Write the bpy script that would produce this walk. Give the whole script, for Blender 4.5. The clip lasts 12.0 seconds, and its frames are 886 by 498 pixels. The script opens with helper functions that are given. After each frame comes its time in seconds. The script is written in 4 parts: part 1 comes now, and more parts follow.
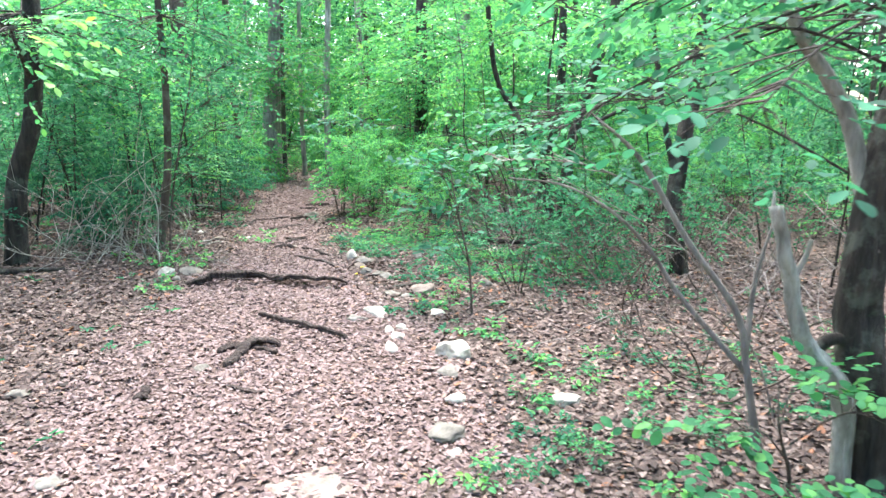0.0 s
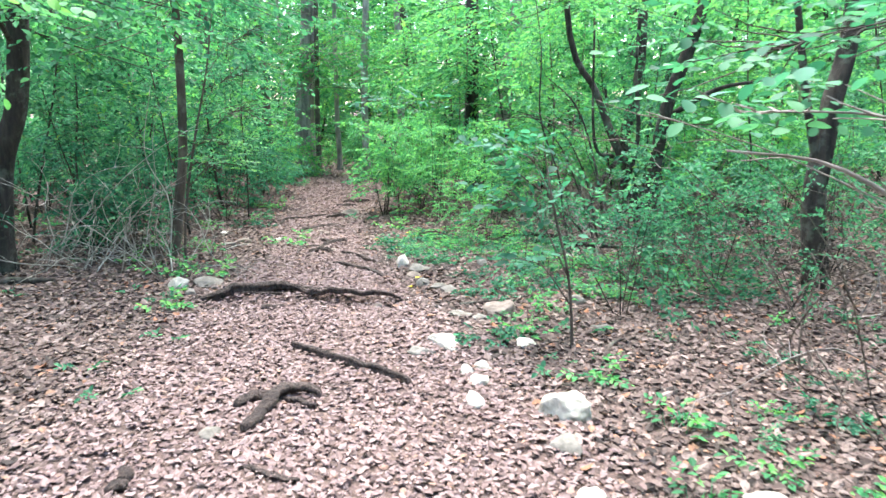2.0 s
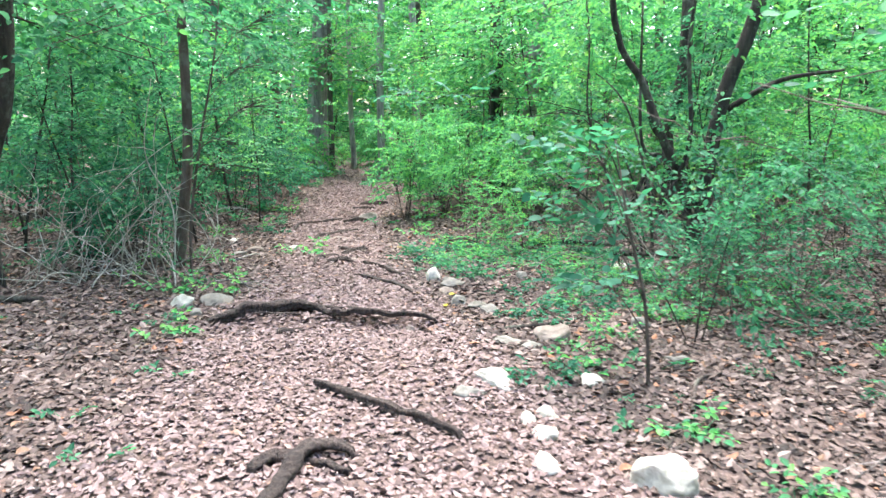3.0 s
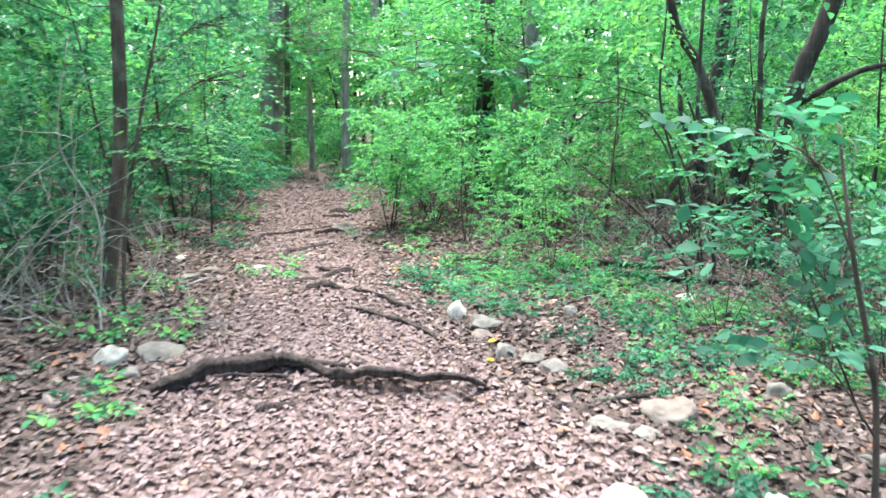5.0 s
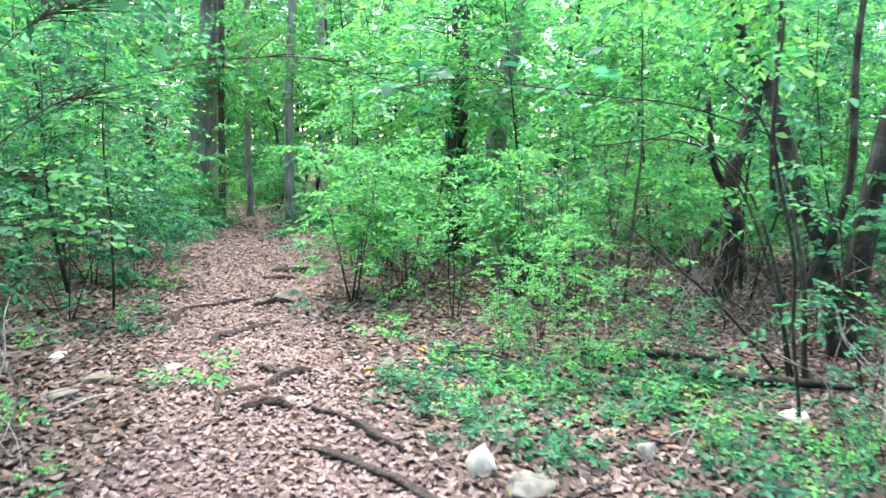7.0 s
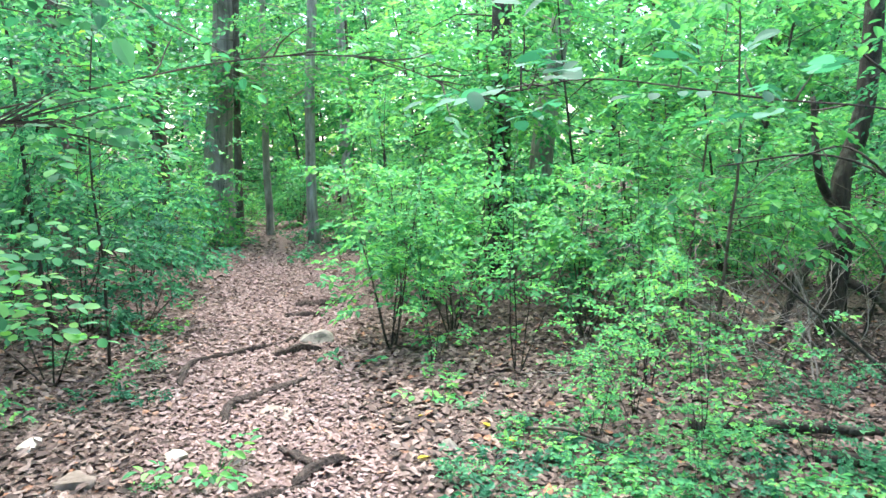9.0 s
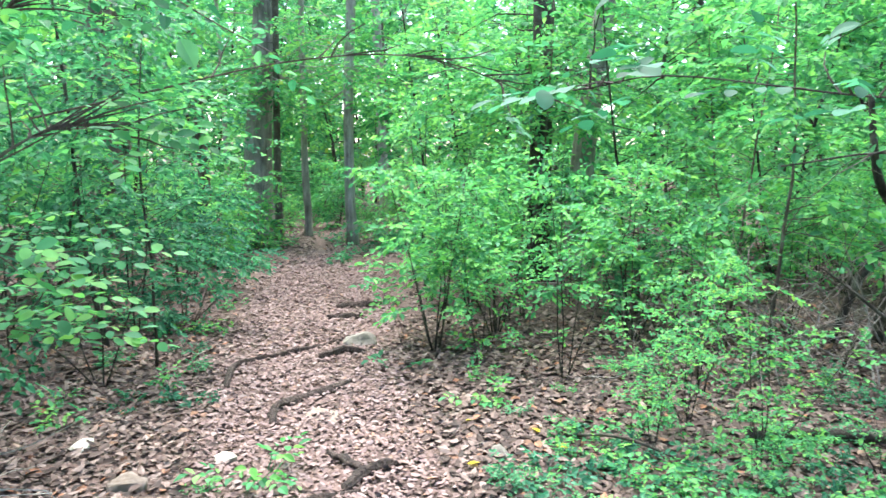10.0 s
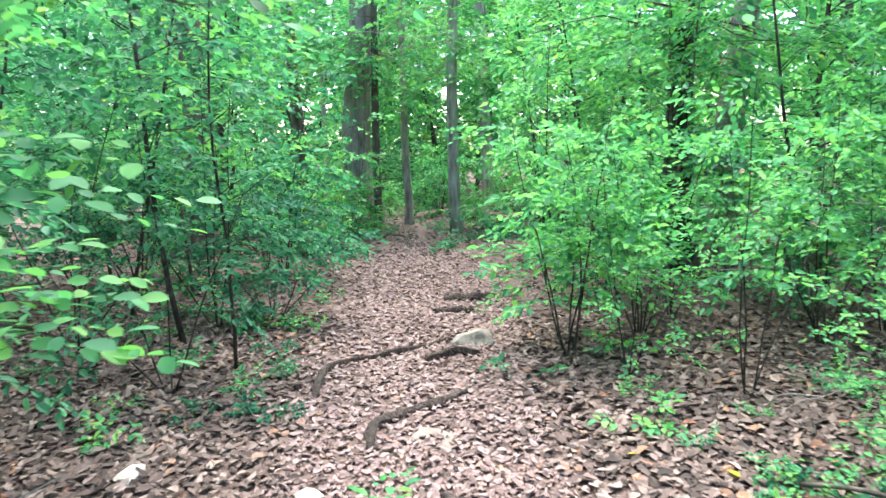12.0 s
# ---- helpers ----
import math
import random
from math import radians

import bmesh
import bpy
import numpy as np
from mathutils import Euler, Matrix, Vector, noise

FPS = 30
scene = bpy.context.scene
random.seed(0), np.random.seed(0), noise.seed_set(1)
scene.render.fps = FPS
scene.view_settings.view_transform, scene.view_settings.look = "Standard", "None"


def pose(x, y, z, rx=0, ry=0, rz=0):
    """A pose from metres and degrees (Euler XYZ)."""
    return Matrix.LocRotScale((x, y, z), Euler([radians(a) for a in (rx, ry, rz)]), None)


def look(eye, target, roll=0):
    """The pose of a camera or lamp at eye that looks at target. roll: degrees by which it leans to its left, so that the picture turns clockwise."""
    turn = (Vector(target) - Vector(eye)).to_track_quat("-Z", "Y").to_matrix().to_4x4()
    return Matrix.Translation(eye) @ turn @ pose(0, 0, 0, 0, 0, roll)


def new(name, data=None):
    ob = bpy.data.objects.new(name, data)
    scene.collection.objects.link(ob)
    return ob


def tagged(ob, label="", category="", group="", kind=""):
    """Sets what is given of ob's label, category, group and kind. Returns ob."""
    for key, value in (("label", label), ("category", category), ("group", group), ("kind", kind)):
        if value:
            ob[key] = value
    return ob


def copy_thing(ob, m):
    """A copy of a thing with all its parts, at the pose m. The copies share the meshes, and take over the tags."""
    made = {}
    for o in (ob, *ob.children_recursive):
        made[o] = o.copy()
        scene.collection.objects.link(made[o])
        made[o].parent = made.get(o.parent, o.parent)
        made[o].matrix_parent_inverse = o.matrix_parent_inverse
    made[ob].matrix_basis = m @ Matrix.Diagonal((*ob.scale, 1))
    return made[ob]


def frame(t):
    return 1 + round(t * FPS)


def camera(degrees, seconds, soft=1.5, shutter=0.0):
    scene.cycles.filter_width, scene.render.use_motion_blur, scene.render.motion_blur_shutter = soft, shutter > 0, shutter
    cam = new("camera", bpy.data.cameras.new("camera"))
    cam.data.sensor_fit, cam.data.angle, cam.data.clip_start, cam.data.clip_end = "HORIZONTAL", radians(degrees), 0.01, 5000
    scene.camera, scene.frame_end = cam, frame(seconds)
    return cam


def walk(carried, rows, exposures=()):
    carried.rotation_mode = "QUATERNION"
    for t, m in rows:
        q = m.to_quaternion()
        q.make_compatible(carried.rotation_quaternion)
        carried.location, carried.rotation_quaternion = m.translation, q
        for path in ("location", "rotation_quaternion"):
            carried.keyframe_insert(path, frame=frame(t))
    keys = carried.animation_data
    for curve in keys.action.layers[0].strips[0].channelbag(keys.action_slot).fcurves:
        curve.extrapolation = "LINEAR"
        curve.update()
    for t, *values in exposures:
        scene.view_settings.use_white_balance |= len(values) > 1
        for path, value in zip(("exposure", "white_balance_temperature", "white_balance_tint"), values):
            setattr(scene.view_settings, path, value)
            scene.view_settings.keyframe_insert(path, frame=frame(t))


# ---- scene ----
cam = camera(62.7, 12.0, 1.5, 0.4)
METRES, EYE, TILT, LEAN, TURN = 8.5, 1.5, 0.0, 0.0, 0.0
PATH = [
    (0, (0.093, 0.044, 1.467), (0.062, 2.007, 1.084), 0.2),
    (0.5, (-0.064, 0.378, 1.434), (-0.118, 2.339, 1.045), 0.1),
    (1, (-0.195, 0.808, 1.385), (-0.28, 2.768, 0.996), -0.0),
    (1.5, (-0.279, 1.226, 1.3), (-0.385, 3.185, 0.91), -0.1),
    (2, (-0.347, 1.647, 1.243), (-0.461, 3.605, 0.851), -0.2),
    (2.2, (-0.378, 1.827, 1.242), (-0.497, 3.785, 0.849), -0.1),
    (2.5, (-0.436, 2.087, 1.27), (-0.569, 4.042, 0.873), -0.3),
    (3, (-0.639, 2.44, 1.212), (-0.776, 4.395, 0.814), -0.4),
    (3.2, (-0.718, 2.599, 1.205), (-0.848, 4.554, 0.804), -0.4),
    (4.8, (-1.317, 3.873, 1.045), (-1.335, 5.833, 0.648), 0.7),
    (5, (-1.341, 4.077, 1.03), (-1.318, 6.039, 0.646), 0.9),
    (5.5, (-1.413, 4.591, 1.007), (-1.301, 6.558, 0.662), 1.2),
    (6, (-1.522, 5.04, 1.037), (-1.365, 7.009, 0.719), 1.5),
    (6.5, (-1.544, 5.523, 1.006), (-1.389, 7.497, 0.724), 1.3),
    (7, (-1.652, 5.906, 1.023), (-1.467, 7.877, 0.74), 1.3),
    (7.2, (-1.687, 6.099, 1.063), (-1.506, 8.071, 0.779), 1.1),
    (8.8, (-1.795, 6.937, 1.113), (-1.656, 8.914, 0.84), 0.1),
    (9, (-1.821, 6.98, 1.109), (-1.689, 8.957, 0.837), 0.1),
    (9.5, (-1.877, 7.034, 1.104), (-1.766, 9.013, 0.838), 0.1),
    (10, (-1.904, 7.04, 1.108), (-1.862, 9.021, 0.839), -0.2),
    (10.5, (-1.941, 7.068, 1.089), (-2.005, 9.048, 0.818), -0.8),
    (11, (-1.992, 7.21, 1.033), (-2.169, 9.184, 0.762), -1.4),
    (11.5, (-2.025, 7.572, 0.951), (-2.253, 9.539, 0.671), -1.5),
    (12, (-2.105, 8.035, 0.882), (-2.33, 10.002, 0.601), -1.5),
]
walk(cam, [(t, look(eye, target, roll)) for t, eye, target, roll in PATH], [(0.0, 2.38), (3.5, 2.44), (7.0, 2.58), (12.0, 2.58)])

# world: overcast sky above the canopy
SUN_ELEVATION, SUN_AZIMUTH = 68.0, 350.0
world = bpy.data.worlds.new("world")
scene.world = world
world.use_nodes = True
sky = world.node_tree.nodes.new("ShaderNodeTexSky")
sky.sky_type, sky.sun_disc = "NISHITA", False
sky.sun_elevation, sky.sun_rotation = radians(SUN_ELEVATION), radians(SUN_AZIMUTH)
sky.air_density, sky.dust_density = 1.0, 1.5
back = world.node_tree.nodes["Background"]
back.inputs["Strength"].default_value = 0.15
world.node_tree.links.new(sky.outputs["Color"], back.inputs["Color"])
sun = new("sun", bpy.data.lights.new("sun", "SUN"))
sun.data.energy, sun.data.angle, sun.data.color = 3.0, radians(75), (1.0, 0.96, 0.88)
_e, _a = radians(SUN_ELEVATION), radians(SUN_AZIMUTH)
sun.matrix_world = look((0, 0, 30), (-math.sin(_a) * math.cos(_e), -math.cos(_a) * math.cos(_e), 30 - math.sin(_e)))


# ---- materials ----
def node_mat(name):
    m = bpy.data.materials.new(name)
    m.use_nodes = True
    nt = m.node_tree
    return m, nt, nt.nodes["Principled BSDF"]


def ramp_node(nt, stops, source):
    r = nt.nodes.new("ShaderNodeValToRGB")
    els = r.color_ramp.elements
    while len(els) < len(stops):
        els.new(0.5)
    for el, (p, c) in zip(els, stops):
        el.position, el.color = p, (*c, 1)
    nt.links.new(source, r.inputs["Fac"])
    return r.outputs["Color"]


def noise_node(nt, scale, detail=4.0, rough=0.6, stretch=None):
    co = nt.nodes.new("ShaderNodeTexCoord")
    n = nt.nodes.new("ShaderNodeTexNoise")
    n.inputs["Scale"].default_value, n.inputs["Detail"].default_value, n.inputs["Roughness"].default_value = scale, detail, rough
    if stretch:
        mp = nt.nodes.new("ShaderNodeMapping")
        mp.inputs["Scale"].default_value = stretch
        nt.links.new(co.outputs["Object"], mp.inputs["Vector"])
        nt.links.new(mp.outputs["Vector"], n.inputs["Vector"])
    else:
        nt.links.new(co.outputs["Object"], n.inputs["Vector"])
    return n.outputs["Fac"]


def mix_color(nt, kind, fac, a, b):
    m = nt.nodes.new("ShaderNodeMix")
    m.data_type, m.blend_type = "RGBA", kind
    if isinstance(fac, float):
        m.inputs[0].default_value = fac
    else:
        nt.links.new(fac, m.inputs[0])
    for slot, v in ((6, a), (7, b)):
        if isinstance(v, tuple):
            m.inputs[slot].default_value = (*v, 1)
        else:
            nt.links.new(v, m.inputs[slot])
    return m.outputs[2]


def bump(nt, bsdf, height, strength, distance):
    b = nt.nodes.new("ShaderNodeBump")
    b.inputs["Strength"].default_value, b.inputs["Distance"].default_value = strength, distance
    nt.links.new(height, b.inputs["Height"])
    nt.links.new(b.outputs["Normal"], bsdf.inputs["Normal"])


def leaf_mat(name, stops, glow, rough=0.55, through_light=0.45):
    """Leaf: diffuse and translucent, each leaf a little different."""
    m, nt, bsdf = node_mat(name)
    geo = nt.nodes.new("ShaderNodeNewGeometry")
    info = nt.nodes.new("ShaderNodeObjectInfo")
    add = nt.nodes.new("ShaderNodeMath")
    add.operation = "MULTIPLY_ADD"
    add.inputs[1].default_value = 0.75
    off = nt.nodes.new("ShaderNodeMath")
    off.operation = "MULTIPLY"
    off.inputs[1].default_value = 0.25
    nt.links.new(info.outputs["Random"], off.inputs[0])
    nt.links.new(geo.outputs["Random Per Island"], add.inputs[0])
    nt.links.new(off.outputs[0], add.inputs[2])
    col = ramp_node(nt, stops, add.outputs[0])
    blot = ramp_node(nt, [(0.3, (0.75, 0.75, 0.75)), (0.7, (1.15, 1.15, 1.1))], noise_node(nt, 9.0, 3.0))
    col = mix_color(nt, "MULTIPLY", 1.0, col, blot)
    nt.links.new(col, bsdf.inputs["Base Color"])
    bsdf.inputs["Roughness"].default_value = rough
    bsdf.inputs["Specular IOR Level"].default_value = 0.24
    tr = nt.nodes.new("ShaderNodeBsdfTranslucent")
    tcol = mix_color(nt, "MULTIPLY", 1.0, col, glow)
    nt.links.new(tcol, tr.inputs["Color"])
    mx = nt.nodes.new("ShaderNodeMixShader")
    mx.inputs[0].default_value = through_light
    nt.links.new(bsdf.outputs[0], mx.inputs[1])
    nt.links.new(tr.outputs[0], mx.inputs[2])
    nt.links.new(mx.outputs[0], nt.nodes["Material Output"].inputs["Surface"])
    return m


def bark_mat(name, dark, light, moss=0.0, scale=14.0):
    m, nt, bsdf = node_mat(name)
    ridges = noise_node(nt, scale, 6.0, 0.65, (1.0, 1.0, 0.18))
    patches = noise_node(nt, 3.0, 3.0)
    col = ramp_node(nt, [(0.32, dark), (0.68, light)], ridges)
    tint = ramp_node(nt, [(0.4, (0.75, 0.74, 0.72)), (0.65, (1.2, 1.2, 1.2))], patches)
    col = mix_color(nt, "MULTIPLY", 1.0, col, tint)
    if moss:
        lich = ramp_node(nt, [(0.52, (0, 0, 0)), (0.62, (moss, moss, moss))], noise_node(nt, 6.0, 5.0, 0.7))
        col = mix_color(nt, "MIX", lich, col, (0.22, 0.26, 0.2))
    nt.links.new(col, bsdf.inputs["Base Color"])
    bsdf.inputs["Roughness"].default_value = 0.9
    bump(nt, bsdf, ridges, 1.0, 0.05)
    return m


def litter_mat(name, stops):
    m, nt, bsdf = node_mat(name)
    geo = nt.nodes.new("ShaderNodeNewGeometry")
    col = ramp_node(nt, stops, geo.outputs["Random Per Island"])
    spots = ramp_node(nt, [(0.35, (0.7, 0.68, 0.66)), (0.65, (1.12, 1.1, 1.1))], noise_node(nt, 40.0, 4.0, 0.7))
    col = mix_color(nt, "MULTIPLY", 1.0, col, spots)
    nt.links.new(col, bsdf.inputs["Base Color"])
    bsdf.inputs["Roughness"].default_value = 0.8
    return m


def soil_mat():
    m, nt, bsdf = node_mat("soil")
    fine = noise_node(nt, 45.0, 8.0, 0.75)
    broad = noise_node(nt, 1.3, 4.0)
    col = ramp_node(nt, [(0.3, (0.05, 0.036, 0.03)), (0.5, (0.13, 0.09, 0.078)), (0.68, (0.25, 0.185, 0.165))], fine)
    tint = ramp_node(nt, [(0.35, (0.75, 0.72, 0.7)), (0.65, (1.1, 1.05, 1.02))], broad)
    col = mix_color(nt, "MULTIPLY", 1.0, col, tint)
    nt.links.new(col, bsdf.inputs["Base Color"])
    bsdf.inputs["Roughness"].default_value = 0.95
    bump(nt, bsdf, fine, 0.8, 0.02)
    return m


def stone_mat(name, dark, light):
    m, nt, bsdf = node_mat(name)
    info = nt.nodes.new("ShaderNodeObjectInfo")
    a = noise_node(nt, 9.0, 7.0, 0.65)
    col = ramp_node(nt, [(0.3, dark), (0.62, light)], a)
    tone = ramp_node(nt, [(0.0, (0.82, 0.8, 0.76)), (1.0, (1.1, 1.1, 1.08))], info.outputs["Random"])
    col = mix_color(nt, "MULTIPLY", 1.0, col, tone)
    stain = ramp_node(nt, [(0.55, (0, 0, 0)), (0.66, (0.6, 0.6, 0.6))], noise_node(nt, 5.0, 5.0, 0.7))
    col = mix_color(nt, "MIX", stain, col, (0.2, 0.16, 0.11))
    nt.links.new(col, bsdf.inputs["Base Color"])
    bsdf.inputs["Roughness"].default_value = 0.9
    bump(nt, bsdf, noise_node(nt, 30.0, 8.0, 0.7), 0.6, 0.012)
    return m


LEAF_LIME = leaf_mat("leaf_lime", [(0.0, (0.03, 0.13, 0.06)), (0.3, (0.07, 0.28, 0.13)), (0.55, (0.12, 0.4, 0.165)), (0.78, (0.19, 0.49, 0.15)), (0.95, (0.27, 0.55, 0.16)), (1.0, (0.42, 0.42, 0.06))], (1.1, 1.25, 0.85))
LEAF_MID = leaf_mat("leaf_mid", [(0.0, (0.014, 0.075, 0.044)), (0.35, (0.045, 0.19, 0.105)), (0.7, (0.095, 0.3, 0.16)), (0.95, (0.17, 0.41, 0.2)), (1.0, (0.28, 0.32, 0.05))], (1.0, 1.25, 0.92))
LEAF_DEEP = leaf_mat("leaf_deep", [(0.0, (0.012, 0.065, 0.042)), (0.4, (0.035, 0.155, 0.095)), (0.75, (0.07, 0.25, 0.155)), (1.0, (0.13, 0.36, 0.24))], (1.0, 1.3, 0.95), 0.6)
BARK_DARK = bark_mat("bark_dark", (0.006, 0.005, 0.004), (0.075, 0.057, 0.046), 0.26)
BARK_BROWN = bark_mat("bark_brown", (0.04, 0.029, 0.023), (0.16, 0.12, 0.098), 0.3)
BARK_GREY = bark_mat("bark_grey", (0.14, 0.118, 0.11), (0.42, 0.36, 0.335), 0.2)
BARK_PALE = bark_mat("bark_pale", (0.12, 0.105, 0.09), (0.5, 0.46, 0.41), 0.4)
BARK_BLEACHED = bark_mat("bark_bleached", (0.22, 0.2, 0.17), (0.6, 0.57, 0.51), 0.0, 20.0)
BARK_ROOT = bark_mat("bark_root", (0.016, 0.011, 0.009), (0.1, 0.07, 0.06), 0.0, 34.0)
SOIL = soil_mat()
LITTER_TRAIL = litter_mat("dry_leaves_trail", [(0.0, (0.085, 0.056, 0.05)), (0.2, (0.16, 0.106, 0.096)), (0.45, (0.22, 0.152, 0.141)), (0.75, (0.275, 0.198, 0.188)), (0.94, (0.33, 0.258, 0.248)), (1.0, (0.3, 0.175, 0.12))])
# browner than the trail leaves, and lowered further to hold the bushes' shade
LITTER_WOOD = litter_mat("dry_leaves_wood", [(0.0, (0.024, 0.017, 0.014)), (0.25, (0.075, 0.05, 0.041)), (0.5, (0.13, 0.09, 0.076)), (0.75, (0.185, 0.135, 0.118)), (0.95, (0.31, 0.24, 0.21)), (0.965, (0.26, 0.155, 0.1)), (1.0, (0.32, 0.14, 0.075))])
STONE_WHITE = stone_mat("limestone_white", (0.28, 0.26, 0.22), (0.66, 0.63, 0.56))
STONE_GREY = stone_mat("limestone_grey", (0.09, 0.084, 0.074), (0.25, 0.235, 0.21))
STONE_PINK = stone_mat("limestone_pink", (0.12, 0.097, 0.083), (0.28, 0.232, 0.203))


# ---- geometry helpers ----
class Bag:
    """Vertices and faces gathered for one mesh."""

    def __init__(self):
        self.v, self.f, self.n = [], [], 0

    def add(self, v, f):
        self.v.append(np.asarray(v, float))
        self.f.append(np.asarray(f, int) + self.n)
        self.n += len(v)


def part(name, bag, material, parent=None, label="", smooth=False):
    me = bpy.data.meshes.new(name)
    verts = np.concatenate(bag.v).tolist()
    faces = [row for block in bag.f for row in block.tolist()]
    me.from_pydata(verts, [], faces)
    me.materials.append(material)
    if smooth:
        me.polygons.foreach_set("use_smooth", [True] * len(me.polygons))
    ob = new(name, me)
    ob.parent = parent
    if label:
        tagged(ob, label)
    return ob


def unit(a):
    return a / np.maximum(np.linalg.norm(a, axis=-1, keepdims=True), 1e-9)


def tube(bag, pts, radii, sides=6, rng=None, rough=0.0, squash=1.0):
    """A tapered tube along a line of points, closed at both ends."""
    pts, radii = np.asarray(pts, float), np.asarray(radii, float)
    tan = unit(np.gradient(pts, axis=0))
    ref = np.where(np.abs(tan[:, 2:3]) > 0.8, [[1.0, 0.0, 0.0]], [[0.0, 0.0, 1.0]])
    a = unit(np.cross(np.broadcast_to(ref[len(ref) // 2], tan.shape), tan))
    b = np.cross(tan, a)
    ang = np.linspace(0, 2 * np.pi, sides, endpoint=False)
    r = radii[:, None] * np.ones(sides)
    if rough and rng is not None:
        lobes = 1 + rough * np.sin(ang * 3 + rng.uniform(0, 6)) + rough * 0.6 * np.sin(ang * 5 + rng.uniform(0, 6))
        m = max(4, len(pts) // 5)
        coarse = rng.normal(0, 0.6, (m, sides))
        at, whole = np.linspace(0, 1, len(pts)), np.linspace(0, 1, m)
        r = r * lobes * (1 + rough * np.stack([np.interp(at, whole, coarse[:, q]) for q in range(sides)], -1))
    v = pts[:, None] + (np.cos(ang) * r)[..., None] * a[:, None] + (np.sin(ang) * r * squash)[..., None] * b[:, None]
    n = len(pts)
    i, j = np.meshgrid(np.arange(n - 1), np.arange(sides), indexing="ij")
    k = (j + 1) % sides
    f = np.stack([i * sides + j, i * sides + k, (i + 1) * sides + k, (i + 1) * sides + j], -1).reshape(-1, 4)
    flat = v.reshape(-1, 3)
    ends = np.array([pts[0], pts[-1]])
    base = n * sides
    jj = np.arange(sides)
    if sides == 3:
        bag.add(flat, f)
        return
    cap = [[base, (q + 1) % sides, q] for q in jj] + [[base + 1, (n - 1) * sides + q, (n - 1) * sides + (q + 1) % sides] for q in jj]
    start = bag.n
    bag.add(np.concatenate([flat, ends]), f)
    bag.f.append(np.asarray(cap, int) + start)


FULL_LEAF = np.array([[0, 0, 0], [0.16, 0.27, 0.08], [0.45, 0.41, 0.11], [0.78, 0.26, 0.02], [1, 0, -0.13], [0.78, -0.26, 0.02], [0.45, -0.41, 0.11], [0.16, -0.27, 0.08]])
FULL_FACES = np.array([[0, 4, 3, 2, 1], [0, 7, 6, 5, 4]])
SLIM_LEAF = np.array([[0, 0, 0], [0.45, 0.36, 0.06], [1, 0, -0.08], [0.45, -0.36, 0.06]])
SLIM_FACES = np.array([[0, 3, 2, 1]])


FINE_U = np.array([0.0, 0.12, 0.3, 0.5, 0.7, 0.87, 1.0])
FINE_W = np.array([0.0, 0.2, 0.36, 0.43, 0.4, 0.25, 0.0])
FINE_LEAF = np.array([[u, 0, -0.16 * u * u] for u in FINE_U] + [[u, s * w, 0.12 * w - 0.16 * u * u] for s in (1, -1) for u, w in zip(FINE_U[1:-1], FINE_W[1:-1])])
FINE_QUADS = np.array([[i + 1, i + 2, 7 + i + 1, 7 + i] for i in range(4)] + [[i + 1, 12 + i, 12 + i + 1, i + 2] for i in range(4)])
FINE_TRIS = np.array([[0, 1, 7], [5, 6, 11], [0, 12, 1], [5, 16, 6]])


def leaves(bag, pos, fwd, up, size, width=0.62, simple=False):
    """Leaves at pos, growing along fwd, facing up: folded blades with a point."""
    pos, fwd = np.asarray(pos, float), unit(np.asarray(fwd, float))
    side = unit(np.cross(np.asarray(up, float), fwd))
    nrm = np.cross(fwd, side)
    shape, faces = (FINE_LEAF, FINE_QUADS) if simple == "fine" else (SLIM_LEAF, SLIM_FACES) if simple else (FULL_LEAF, FULL_FACES)
    s = np.asarray(size, float)[:, None, None]
    v = pos[:, None] + s * (shape[None, :, 0:1] * fwd[:, None] + shape[None, :, 1:2] * width / 0.8 * side[:, None] + shape[None, :, 2:3] * nrm[:, None])
    step = (np.arange(len(pos)) * len(shape))[:, None, None]
    first = bag.n
    bag.add(v.reshape(-1, 3), (faces[None] + step).reshape(-1, faces.shape[1]))
    if simple == "fine":
        bag.f.append((FINE_TRIS[None] + step).reshape(-1, 3) + first)


def sprays(bag, rng, origin, along, length, count, size, simple=False, width=0.62, droop=0.25, hang=0.35):
    """Flat twigs of alternate leaves. origin, along: one row for each twig."""
    origin, along = np.asarray(origin, float), unit(np.asarray(along, float))
    s = len(origin)
    t = (np.arange(count) + 0.6) / count
    up = unit(np.array([0, 0, 1.0]) + rng.normal(0, 0.25, (s, 3)))
    side = unit(np.cross(up, along))
    length = np.broadcast_to(np.asarray(length, float), (s,))
    pos = origin[:, None] + along[:, None] * (t[None] * length[:, None])[..., None]
    pos[..., 2] -= droop * (t[None] ** 2) * length[:, None]
    sign = np.where(np.arange(count) % 2 == 0, 1.0, -1.0)
    fwd = along[:, None] * rng.uniform(0.35, 0.9, (s, count, 1)) + side[:, None] * (sign[None, :, None] * rng.uniform(0.5, 1.0, (s, count, 1)))
    fwd[:, -1] = along
    fwd = fwd + rng.normal(0, 0.18, fwd.shape)
    fwd[..., 2] -= rng.uniform(0.0, hang, (s, count))
    ups = up[:, None] + rng.normal(0, 0.3 if hang > 0.2 else 0.16, (s, count, 3))
    sz = size * rng.uniform(0.55, 1.2, (s, count))
    leaves(bag, pos.reshape(-1, 3), fwd.reshape(-1, 3), ups.reshape(-1, 3), sz.reshape(-1), width, simple)


